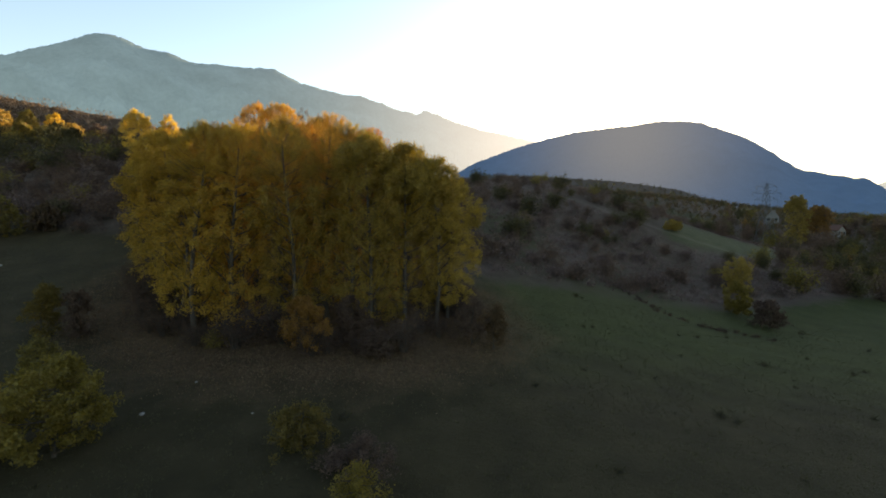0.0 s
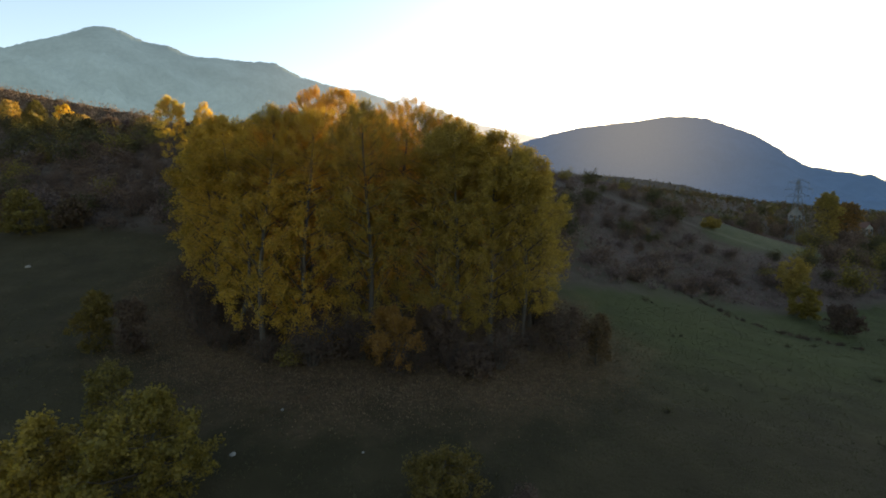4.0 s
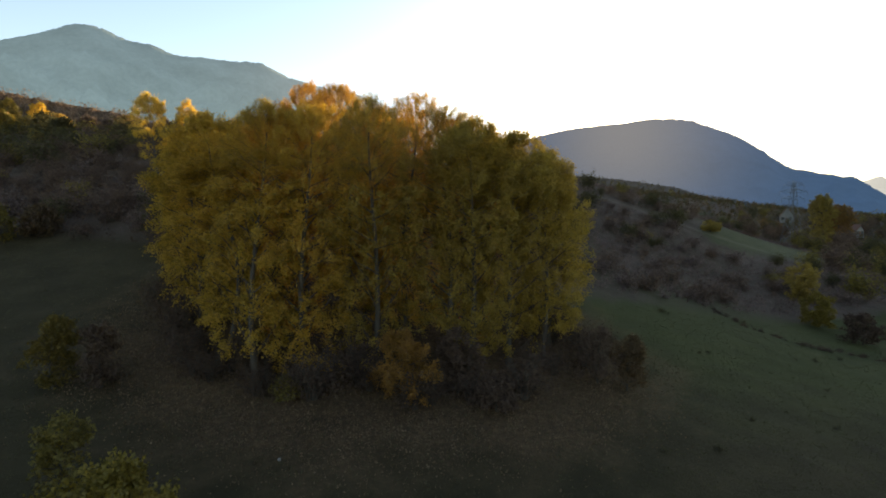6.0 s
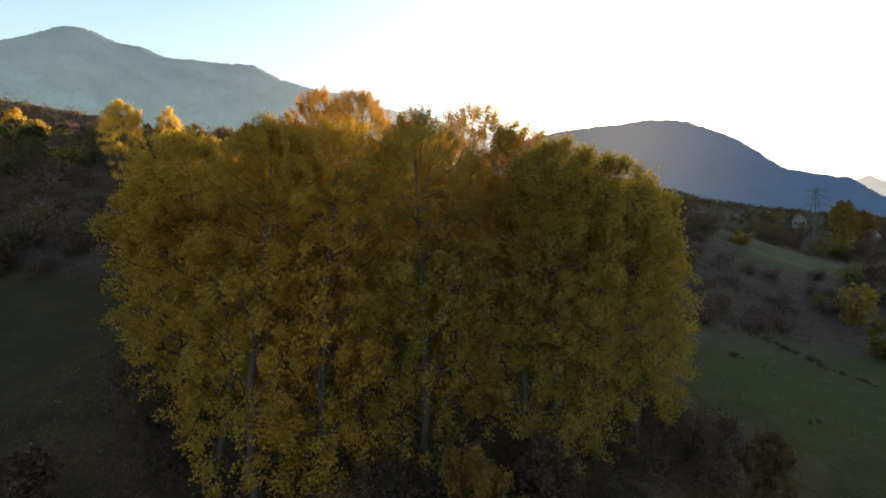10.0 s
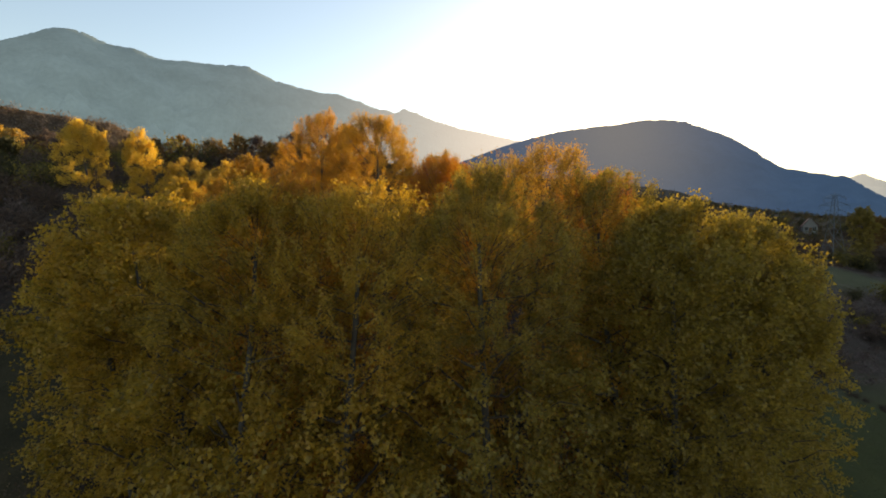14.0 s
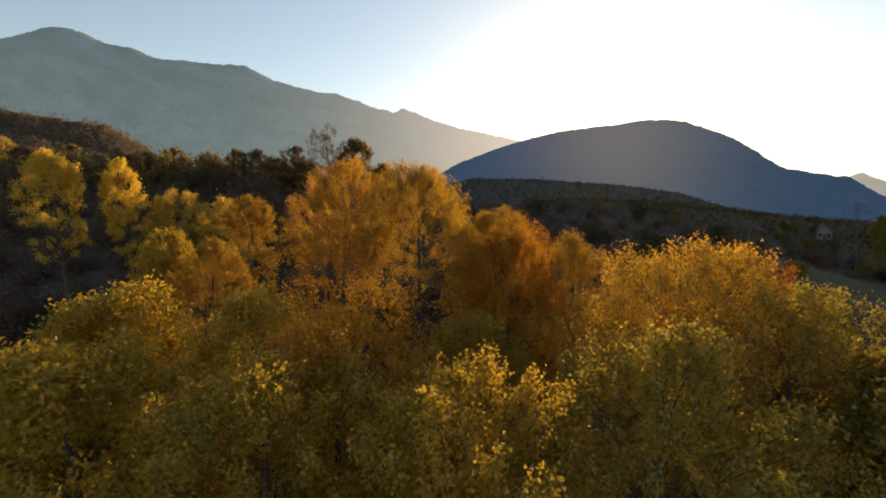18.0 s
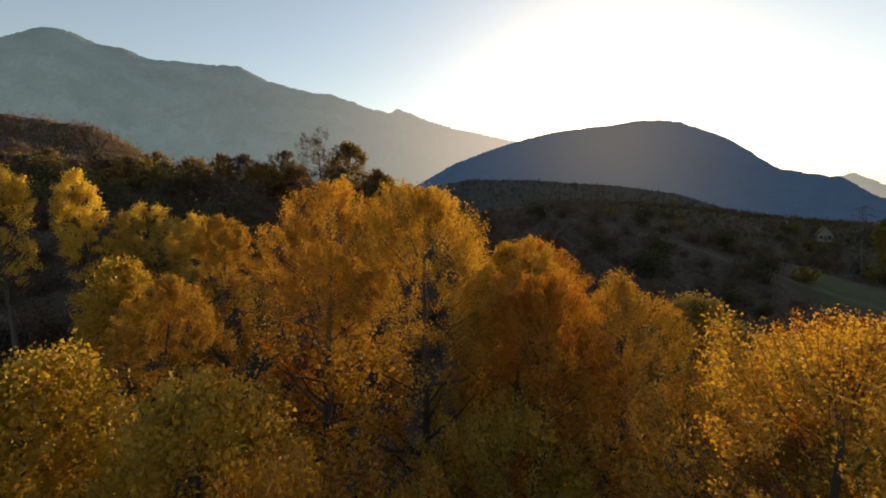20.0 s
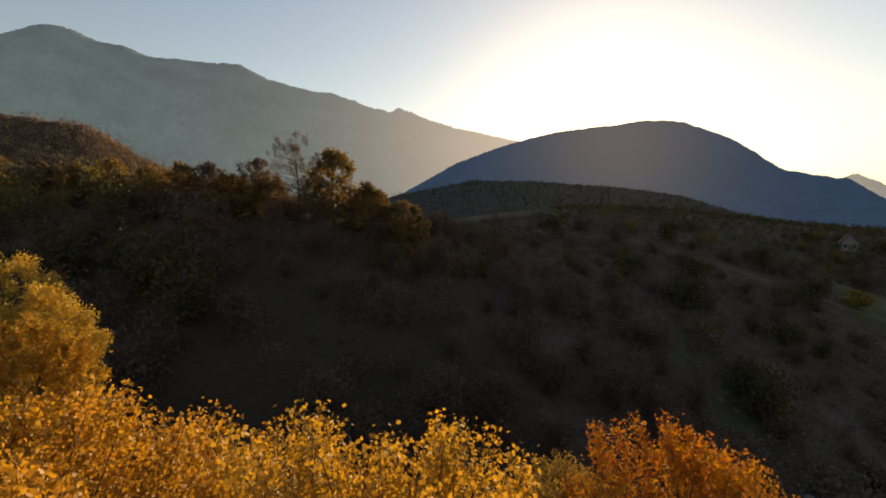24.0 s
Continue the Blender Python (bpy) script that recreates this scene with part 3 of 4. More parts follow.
    tagged(under("twig_mass", twigs.mesh("twig_mass", BARK_TWIG), base), kind="stuff")
    w = np.array(weights) / sum(weights)
    seg = np.array(shoots)[rng.choice(len(shoots), leaves, p=w)]
    t = rng.uniform(0.0, 1.04, (leaves, 1))
    cen = seg[:, :3] * (1 - t) + seg[:, 3:] * t + rng.normal(size=(leaves, 3)) * np.where((seg[:, 5:] > brow * tall) & near_top, 0.04 + 0.01 * r, 0.08 + 0.02 * r)
    cen[:, 2] -= np.abs(rng.normal(0, 0.08, leaves))
    cen = cen[cen[:, 2] > 0.3]
    big_leaf = size * rng.uniform(0.7, 1.3, len(cen))
    if near_top:
        big_leaf *= np.where(cen[:, 2] > (brow - 0.05) * tall, 0.58 if fine_top else 0.66, 1.5 if fine_top else 1.35)
    under("crown", leaf_mesh("crown", cen, big_leaf, rng, leaf, 0.35, fine_top), base)
    return base


POPLAR = "tall poplar with yellow autumn leaves and pale trunk, in the grove"
ORANGE = "tall poplar turning orange, in the grove on the meadow"
RED = "poplar with red and orange autumn leaves, in the grove"
Y, H, G, O, R, M, S, T, P = (LEAF_YELLOW, POPLAR), (LEAF_HONEY, "tall poplar with honey-yellow leaves, in the grove"), (LEAF_GREENISH, "tall poplar with olive-yellow leaves, in the grove"), (LEAF_ORANGE, ORANGE), (LEAF_RED, RED), (LEAF_FLAME, "poplar turning from yellow to reddish orange, in the grove"), (LEAF_OCHRE, "poplar with thin dull ochre leaves"), (LEAF_TAN, "poplar with tan-yellow leaves"), (LEAF_PALE, "poplar with pale yellow leaves")
# x, y, height of the top, width, leaves, how many leaves, their size
GROVE_TREES = [
    (-14.8, 31.4, 18.0, 3.0, Y, 44000, 0.085), (-17.4, 31.2, 18.25, 2.9, Y, 44000, 0.085), (-11.2, 32.4, 18.35, 3.2, G, 46000, 0.085),
    (-6.9, 33.8, 18.55, 3.4, G, 42000, 0.085), (-5.3, 33.2, 17.75, 3.0, G, 38000, 0.10), (-2.6, 34.8, 17.15, 3.1, G, 26000, 0.12),
    (-0.1, 36.3, 16.4, 2.8, G, 28000, 0.12), (0.9, 39.1, 15.2, 3.1, G, 25000, 0.12), (-20.5, 33.6, 18.0, 2.8, Y, 32000, 0.10), (-23.2, 35.4, 16.6, 2.7, Y, 24000, 0.12),
    (-16.4, 33.6, 18.5, 2.6, M, 34000, 0.085), (-19.4, 37.0, 18.2, 2.7, Y, 26000, 0.10), (-9.2, 35.5, 19.75, 3.9, H, 56000, 0.083),
    (-5.7, 37.6, 19.2, 3.0, M, 36000, 0.08), (-3.4, 39.8, 18.15, 3.2, Y, 24000, 0.12), (-24.0, 38.8, 18.3, 2.9, Y, 24000, 0.11),
    (-17.95, 42.1, 22.5, 2.8, O, 86000, 0.056), (-15.0, 41.7, 22.25, 2.9, H, 86000, 0.055), (-12.2, 42.6, 20.5, 2.4, H, 42000, 0.078),
    (-12.3, 40.0, 19.95, 2.2, M, 38000, 0.078), (-9.8, 41.0, 19.6, 2.7, O, 38000, 0.078), (-10.8, 45.0, 20.5, 3.0, M, 46000, 0.068),
    (-4.9, 45.4, 18.2, 2.7, S, 24000, 0.11), (-19.2, 45.0, 20.8, 1.75, R, 44000, 0.066), (-24.1, 49.5, 21.8, 1.5, O, 26000, 0.085),
    (-24.2, 43.4, 19.5, 2.0, O, 30000, 0.085), (-27.2, 47.6, 19.7, 2.0, Y, 22000, 0.11), (-12.6, 46.6, 19.1, 2.4, S, 34000, 0.085),
    (-13.4, 36.6, 17.8, 2.8, Y, 26000, 0.085), (-26.4, 41.4, 17.2, 2.6, Y, 20000, 0.12),
]
for i, (x, y, top, r, (leaf, label), n, size) in enumerate(GROVE_TREES):
    tree("poplar_tree", label, x, y, top + 0.3, 1.03 * r, leaf, BARK_PALE, 100 + i, int((0.9 if size < 0.07 else 1.45) * n), size * (1.2 if size < 0.07 else 0.86), 0.05 + 0.13 * ((i * 0.618) % 1.0), group="poplars of the grove", near_top=size < 0.09)
# looser trees behind it
for i, (x, y, top, r, (leaf, label), n, lean) in enumerate([
        (-35.4, 52.6, 25.0, 1.9, P, 6800, (-2.0, 0.6)), (-33.0, 54.2, 24.5, 1.5, P, 6500, (-0.6, 0.3)), (-31.2, 57.4, 23.2, 2.5, T, 11000, (-0.8, 0.4)),
        (-27.6, 54.0, 22.2, 1.7, T, 8500, (0, 0))]):
    tree("poplar_tree", "slender thinly leaved yellow poplar beside the grove", x, y, top, r, leaf, BARK_PALE, 200 + i, int(n * 3), 0.075, 0.56, lean, "poplars beside the grove", 6, 0.3)


# ---- shrubs ----
def shrub(kind, label, tall, r, leaf, seed, leaves=1600, size=0.16, stems=9, category="shrub"):
    """A shrub of several stems, built at the origin, to be copied to its places."""
    rng = np.random.default_rng(seed)
    base = new(kind)
    tagged(base, label, category)
    wood, bunches = Wood(), []
    for s in range(stems):
        a = s * 2.4 + rng.normal(0, 0.3)
        out, h = r * rng.uniform(0.2, 0.95), tall * rng.uniform(0.55, 1.0)
        h *= 1 - 0.35 * (out / r) ** 2
        e = Vector((math.cos(a) * out, math.sin(a) * out, h))
        m = Vector((e.x * 0.35, e.y * 0.35, h * 0.55))
        wood.tube([(0.1 * math.cos(a), 0.1 * math.sin(a), -0.2), m, e], [0.05 + 0.01 * tall, 0.03, 0.008], 5)
        for q in range(7):
            t = rng.uniform(0.15, 1.05)
            p = Vector((0, 0, 0)).lerp(m, t * 2) if t < 0.5 else m.lerp(e, (t - 0.5) * 2)
            c = p + Vector(rng.normal(0, 0.13 * r + 0.1, 3))
            c.z = max(c.z, 0.15)
            wood.tube([p, c], [0.012, 0.005], 3)
            bunches.append(tuple(c))
    under("stem", wood.mesh("stems", BARK_DARK), base)
    pick = rng.integers(0, len(bunches), leaves)
    cen = np.array(bunches)[pick] + rng.normal(size=(leaves, 3)) * (0.13 * r + 0.08)
    cen = cen[cen[:, 2] > 0.05]
    under("foliage", leaf_mesh("foliage", cen, size * rng.uniform(0.7, 1.3, len(cen)), rng, leaf), base)
    return base


def plant(proto, x, y, scale, turn):
    ob = copy_thing(proto, pose(x, y, ground(x, y) - 0.05, 0, 0, turn))
    ob.scale = (scale, scale, scale)
    return ob


def scatter(proto, places):
    """Sets the shrub on the first place and copies of it on the others: x, y, scale, turn."""
    for x, y, s, a in places[1:]:
        plant(proto, x, y, s, a)
    x, y, s, a = places[0]
    proto.matrix_basis = pose(x, y, ground(x, y) - 0.05, 0, 0, a)
    proto.scale = (s, s, s)


rng = random.Random(5)


def spread(count, inside, box, low, high):
    out = []
    while len(out) < count:
        x, y = rng.uniform(box[0], box[1]), rng.uniform(box[2], box[3])
        if inside(x, y):
            out.append((x, y, rng.uniform(low, high), rng.uniform(0, 360)))
    return out


def off_grove(x, y):
    return ((x + 12) / 22) ** 2 + ((y - 42) / 19) ** 2 > 1


def on_field(x, y):
    u, v = 0.867 * (x - 74) + 0.5 * (y - 112), 0.867 * (y - 112) - 0.5 * (x - 74)
    return (u / 34) ** 2 + (v / 12) ** 2 < 1 or (16 < x < 60 and abs(y + 0.33 * x - 121.5) < 2.5)


def right_slope(x, y):
    return not on_field(x, y) and y - 0.42 * x > 52 and off_grove(x, y) and x > 4 and math.hypot(x, y) < 190 and x < 0.95 * y + 10


def left_slope(x, y):
    return x < -28 and y > 43 - 0.13 * x and x > -1.15 * y - 20 and off_grove(x, y)


def back_slope(x, y):
    return -75 < x < 6 and 54 + 0.12 * abs(x + 20) < y < 112 and y - 0.42 * x > 55


GRP = "shrubs of the hillside"
BROWN = "low brown leafless scrub bush on the hillside"
DARK = "dark green bush on the hillside"
GOLD = "bush with yellow autumn leaves on the hillside"
scatter(tagged(shrub("scrub_bush", BROWN, 2.2, 1.7, LEAF_HEATH, 1, 756, 0.179), group=GRP), spread(150, right_slope, (0, 170, 40, 190), 0.5, 1.3))
scatter(tagged(shrub("scrub_bush", BROWN, 2.6, 1.6, LEAF_HEATH, 2, 840, 0.179), group=GRP), spread(120, left_slope, (-150, -28, 45, 160), 0.7, 1.5))
scatter(tagged(shrub("dark_bush", DARK, 3.2, 2.1, LEAF_DARK, 3, 1260, 0.198), group=GRP), spread(40, right_slope, (0, 170, 60, 190), 0.5, 1.5))
scatter(tagged(shrub("dark_bush", DARK, 3.6, 2.2, LEAF_DARK, 4, 1260, 0.198), group=GRP), spread(150, left_slope, (-150, -28, 45, 160), 0.7, 1.6))
scatter(tagged(shrub("yellow_bush", GOLD, 3.4, 2.0, LEAF_OLIVE, 5, 1260, 0.198), group=GRP), spread(16, right_slope, (10, 170, 80, 190), 0.5, 1.1))
scatter(tagged(shrub("yellow_bush", GOLD, 3.8, 2.1, LEAF_OLIVE, 6, 1260, 0.198), group=GRP), spread(60, left_slope, (-150, -45, 60, 160), 0.7, 1.5))
scatter(tagged(shrub("thicket_bush", "dark bare thicket on the slope behind the grove", 5.0, 2.6, LEAF_THICKET, 7, 2520, 0.163), group=GRP), spread(150, back_slope, (-75, 45, 53, 94), 0.35, 0.8))
scatter(tagged(shrub("orange_bush", "rust-orange bush on the slope behind the grove", 4.6, 2.3, LEAF_BROWN, 8, 1260, 0.215), group=GRP), spread(26, back_slope, (-70, 12, 75, 105), 0.4, 0.85))

scatter(tagged(shrub("thicket_bush", "low purple-brown bare thicket on the scrub slope", 2.0, 1.9, LEAF_THICKET, 11, 1092, 0.153, 12), group=GRP), spread(85, right_slope, (0, 90, 45, 120), 0.5, 1.4))
scatter(tagged(shrub("thicket_bush", "low dark bare thicket on the slope beside the meadow", 2.4, 2.0, LEAF_THICKET, 12, 1176, 0.161, 12), group=GRP), spread(60, left_slope, (-80, -28, 45, 90), 0.6, 1.4))



def valley_side(x, y):
    open_field = on_field(x, y)
    # trees are left out of two circles before the houses to keep these in view
    by_house = math.hypot(x - 146, y - 167) < 15 or math.hypot(x - 138, y - 187) < 14
    return x > 0.62 * y and x < 1.15 * y and y > 74 + 0.1 * abs(x - 80) and not open_field and not by_house


VGRP = "trees of the valley side"
scatter(tagged(shrub("valley_tree", "rounded bare purple-brown tree on the valley side", 5.0, 2.7, LEAF_THICKET, 14, 1560, 0.264, 14, "tree"), group=VGRP), spread(90, valley_side, (60, 215, 74, 205), 0.5, 1.2))
scatter(tagged(shrub("valley_tree", "rounded dark green tree on the valley side", 5.2, 2.6, LEAF_DARK, 15, 1560, 0.264, 14, "tree"), group=VGRP), spread(70, valley_side, (60, 215, 74, 205), 0.5, 1.2))
scatter(tagged(shrub("valley_tree", "rounded yellow-green tree on the valley side", 5.0, 2.4, LEAF_OLIVE, 16, 1560, 0.264, 14, "tree"), group=VGRP), spread(38, valley_side, (60, 215, 74, 205), 0.5, 1.2))
scatter(tagged(shrub("valley_tree", "rounded rust-orange tree on the valley side", 4.8, 2.4, LEAF_MAPLE, 17, 1560, 0.264, 14, "tree"), group=VGRP), spread(14, valley_side, (60, 215, 90, 205), 0.5, 1.1))

# ---- shrubs of the meadow ----
MEADOW = [
    ("hedge_maple", "low broad bush with dull yellow leaves at the meadow's edge", -16.4, 17.9, 4.9, 2.3, LEAF_RUST, 17000, 0.11, 0.1),
    ("hedge_maple", "low broad bush with dull yellow leaves at the meadow's edge", -19.6, 17.0, 4.1, 2.2, LEAF_GREENISH, 15000, 0.11, 0.1),
    ("hedge_maple", "slim olive-yellow bush behind the broad ones", -20.4, 21.4, 4.9, 0.9, LEAF_OLIVE, 3000, 0.11, 0.1),
    ("hedge_maple", "dull brown-olive bush standing in the meadow", -5.9, 19.2, 2.5, 1.7, LEAF_DULL, 9000, 0.085, 0.2),
    ("hedge_maple", "low dull bush in the meadow grass", -2.6, 15.4, 1.6, 1.1, LEAF_RUST, 4000, 0.08, 0.2),
    ("dogwood", "low reddish brown twiggy bush beside the brown-olive one", -3.0, 17.8, 1.5, 2.0, LEAF_THICKET, 7000, 0.07, 0.3),
    ("hedge_maple", "small orange maple at the front of the grove", -9.0, 30.0, 5.9, 1.9, LEAF_AMBER, 16000, 0.10, 0.0),
    ("hedge_maple", "green-yellow sapling at the front of the grove", -15.4, 29.6, 3.6, 0.8, LEAF_OLIVE, 3000, 0.10, 0.0),
    ("blackthorn", "dark nearly leafless blackthorn bush beside the grove", 2.9, 33.8, 5.4, 1.6, LEAF_TWIG, 3500, 0.1, 0.55),
    ("dogwood", "reddish brown bush beside the bare blackthorn", 4.5, 33.3, 4.7, 1.3, LEAF_BROWN, 8000, 0.1, 0.2),
    ("blackthorn", "dark thorn bush at the edge of the fallen leaves", -4.2, 29.6, 3.5, 1.5, LEAF_TWIG, 6000, 0.12, 0.2),
    # made-up dark thicket that stands for the shade between the trunks
    ("blackthorn", "tall dark thorn thicket added for the shade under the poplars", -6.2, 31.4, 5.8, 1.6, LEAF_TWIG, 7000, 0.12, 0.2),
    ("hedge_maple", "rounded yellow bush at the foot of the scrub slope", 51.0, 75.0, 6.4, 2.5, LEAF_FADED, 9000, 0.18, 0.0),
    ("hedge_maple", "rounded yellow bush at the foot of the scrub slope", 44.0, 64.4, 3.0, 2.1, LEAF_RUST, 8000, 0.18, 0.0),
    ("blackthorn", "dark thorn bush beside the rounded yellow bushes", 44.0, 58.0, 1.8, 2.2, LEAF_TWIG, 6000, 0.18, 0.0),
    ("hedge_maple", "dull green bush on the edge of the meadow", -27.6, 29.6, 6.8, 1.3, LEAF_DULL, 6000, 0.12, 0.0),
    ("blackthorn", "dark bush beside the dull green one", -25.4, 30.0, 6.2, 1.1, LEAF_TWIG, 5000, 0.12, 0.2),
    ("hedge_maple", "yellow-green tree on the slope beside the meadow", -51.6, 50.0, 14.4, 2.4, LEAF_OLIVE, 9000, 0.16, 0.0),
    ("dogwood", "rust-red bush on the slope beside the meadow", -47.8, 52.0, 13.4, 1.9, LEAF_BROWN, 7000, 0.16, 0.0),
    ("field_poplar", "broad yellow poplar by the far houses", 115.5, 145.3, 22.8, 3.5, LEAF_FADED, 12000, 0.34, 0.0),
    ("field_poplar", "orange tree by the far houses", 133.0, 158.0, 20.6, 4.2, LEAF_MAPLE, 8000, 0.36, 0.0),
    ("hedge_maple", "yellow bush on the terrace edge", 54.9, 105.6, 13.6, 2.1, LEAF_FADED, 6000, 0.22, 0.0),
]
# the row of trees on the brow behind the grove
BROW = [("bare_tree", "wide leafless tree on the brow of the hill", -27.6, 86.0, 33.4, 3.5, LEAF_THICKET, 7000, 0.12, 0.3),
        ("oak_tree", "round rust-brown oak on the brow of the hill", -24.0, 86.6, 32.5, 3.3, LEAF_OAK, 13000, 0.19, 0.0),
        ("oak_tree", "rust-brown oak on the brow of the hill", -20.0, 84.6, 28.7, 3.0, LEAF_OAK, 12000, 0.2, 0.0),
        ("oak_tree", "low brown oak on the brow of the hill", -16.4, 83.0, 26.6, 2.8, LEAF_OAK, 10000, 0.2, 0.1)]
for k in range(26):
    bx = -31.0 - 1.85 * k
    by = 87.0 - 0.35 * (bx + 31.0) + 2.4 * math.sin(k * 2.3)
    BROW.append(("oak_tree", "brown half-bare oak in the row on the brow of the hill", bx, by, ground(bx, by) + 4.6 + 1.2 * math.sin(k * 1.7) + 0.5 * math.sin(k * 0.6), 2.5 + 0.4 * math.sin(k), (LEAF_OAK, LEAF_THICKET, LEAF_MAPLE, LEAF_OAK, LEAF_HEATH)[k % 5], 6000, 0.18, 0.1))
# trees on the shoulder of the slope, paler leaves standing for sunlight on some, with dark ones beside them
SHOULDER = [(-129, 128, 7.0, 2.8, LEAF_OCHRE), (-123.5, 130, 7.6, 3.0, LEAF_OLIVE), (-118, 133, 8.2, 2.6, LEAF_PALE), (-113, 134, 7.0, 2.8, LEAF_OCHRE), (-106, 135, 9.0, 4.2, LEAF_HEATH), (-101, 131, 6.4, 2.6, LEAF_OCHRE),
            (-98, 132, 7.5, 3.0, LEAF_OLIVE), (-92, 129, 7.8, 3.2, LEAF_DARK), (-86, 126, 7.2, 3.0, LEAF_THICKET), (-110, 115, 4.6, 2.4, LEAF_MAPLE), (-114.5, 114, 4.8, 2.6, LEAF_OCHRE), (-105.5, 116, 4.2, 2.2, LEAF_OLIVE),
            (-119, 112, 4.6, 2.5, LEAF_OCHRE), (-88, 100, 5.5, 2.6, LEAF_DARK), (-78, 92, 5.0, 2.5, LEAF_DARK), (-100, 104, 5.0, 2.6, LEAF_OLIVE), (-82, 104, 5.2, 2.6, LEAF_THICKET), (-124, 116, 5.0, 2.6, LEAF_OLIVE),
            (-96, 112, 4.6, 2.4, LEAF_RUST), (-134, 122, 6.0, 3.0, LEAF_OCHRE)]
for bx, by, tall, r, leaf in SHOULDER:
    BROW.append(("oak_tree", "rounded autumn tree on the shoulder of the slope", bx, by, ground(bx, by) + tall, r, leaf, 5200, 0.28, 0.0))
MEADOW += BROW
for i, (kind, label, x, y, top, r, leaf, n, size, bare) in enumerate(MEADOW):
    tree(kind, label, x, y, top, r, leaf, BARK_DARK, 301 + i, n, size, 0.08, limbs=5, bare=bare, rag=1.3 if kind == "oak_tree" else 1.9, category="tree" if kind in ("field_poplar", "oak_tree", "bare_tree") else "bush")


# ---- far woods, as one canopy of small clumps ----
def woods(name, label, count, box, inside, tall, leaf, seed, per=60, size=0.6, compact=True):
    rng2 = np.random.default_rng(seed)
    cen = []
    while len(cen) < count:
        x, y = rng2.uniform(box[0], box[1]), rng2.uniform(box[2], box[3])
        if not inside(x, y):
            continue
        h = tall * rng2.uniform(0.55, 1.15)
        c = np.array((x, y, ground(x, y) + 0.55 * h))
        if compact:
            d = rng2.normal(size=(per, 3))
            d /= np.linalg.norm(d, axis=1, keepdims=True)
            d *= rng2.uniform(0.7, 1.0, (per, 1)) * (1 + 0.25 * np.sin(3 * d[:, :1] + 5 * d[:, 1:2] + 4 * d[:, 2:]))
            cen.append(c + d * (0.34 * h, 0.34 * h, 0.46 * h))
        else:
            cen.append(c + rng2.normal(size=(per, 3)) * (0.26 * h, 0.26 * h, 0.22 * h))
    cen = np.concatenate(cen)
    ob = new(name, leaf_mesh(name, cen, size * rng2.uniform(0.6, 1.3, len(cen)), rng2, leaf))
    return tagged(ob, label, "woods", kind="stuff")


def clad(slope, name, label, count, tall, leaf, seed, per, size, low=0.0):
    """Woods on a far slope, one clump a tree."""
    rng2 = np.random.default_rng(seed)
    grid = SLOPES[slope]
    rows, cols = grid.shape[:2]
    r = (low + (rows - 1 - low) * rng2.uniform(0, 1, count) ** 0.6).astype(int)
    c = rng2.integers(0, cols, count)
    h = tall * rng2.uniform(0.55, 1.15, count)
    at = grid[r, c] + rng2.normal(size=(count, 3)) * (1.5, 1.5, 0.0)
    d = rng2.normal(size=(count, per, 3))
    d /= np.linalg.norm(d, axis=2, keepdims=True)
    d *= rng2.uniform(0.65, 1.0, (count, per, 1))
    cen = (at + np.outer(h, (0, 0, 0.45)))[:, None] + d * (h[:, None, None] * (0.36, 0.36, 0.5))
    cen = cen.reshape(-1, 3)
    ob = new(name, leaf_mesh(name, cen, size * rng2.uniform(0.6, 1.3, len(cen)), rng2, leaf))
    return tagged(ob, label, "woods", kind="stuff")


def valley_right(x, y):
    return x > 0.2 * y and x < 1.25 * y and 215 < math.hypot(x, y) < 400


clad("backdrop_ridge", "far_woods", "bare brown autumn woods on the far ridge", 5200, 7.5, LEAF_FAR, 41, 30, 0.7)
clad("backdrop_ridge", "far_woods", "rust-orange autumn woods on the far ridge", 700, 7.0, LEAF_BROWN, 42, 22, 0.9)
clad("backdrop_foothill", "far_woods", "dull green woods on the foothill", 2600, 4.5, LEAF_DARK, 52, 14, 0.75)
clad("backdrop_foothill", "far_woods", "brown autumn woods on the foothill", 1400, 4.5, LEAF_BROWN, 51, 14, 0.75)
clad("backdrop_foothill", "far_woods", "yellowing trees on the foothill", 80, 6.0, LEAF_OLIVE, 53, 40, 0.7)
woods("far_woods", "brown leafless woods in the valley", 2600, (40, 420, 60, 400), valley_right, 3.0, LEAF_BROWN, 43, 16, 0.6)
woods("far_woods", "dark evergreen woods in the valley", 1700, (40, 420, 60, 400), valley_right, 3.0, LEAF_DARK, 44, 16, 0.6)
woods("far_woods", "yellowing woods in the valley", 90, (40, 420, 60, 400), valley_right, 2.8, LEAF_OLIVE, 45, 30, 0.4)


def heath_right(x, y):
    return not on_field(x, y) and y - 0.42 * x > 50 and off_grove(x, y) and x > -2 and math.hypot(x, y) < 170


def heath_back(x, y):
    return (x < 4 and y > 53 and (off_grove(x, y) or y > 53) and y < 150 and x > -1.2 * y) or (x < -30 and y > 45 - 0.13 * x and x > -1.3 * y)


woods("dry_heath", "knee-high dry brown scrub and bracken on the hillside", 9000, (-2, 170, 50, 170), heath_right, 0.9, LEAF_HEATH, 46, 15, 0.18, False)
woods("dry_heath", "knee-high dry brown scrub on the slope behind the grove", 4200, (-160, 4, 50, 150), heath_back, 1.1, LEAF_TWIG, 47, 26, 0.17, False)


woods("bare_thicket", "dense leafless thicket on the slope behind the grove", 260, (-75, 6, 54, 112), back_slope, 2.6, LEAF_THICKET, 48, 340, 0.13, False)
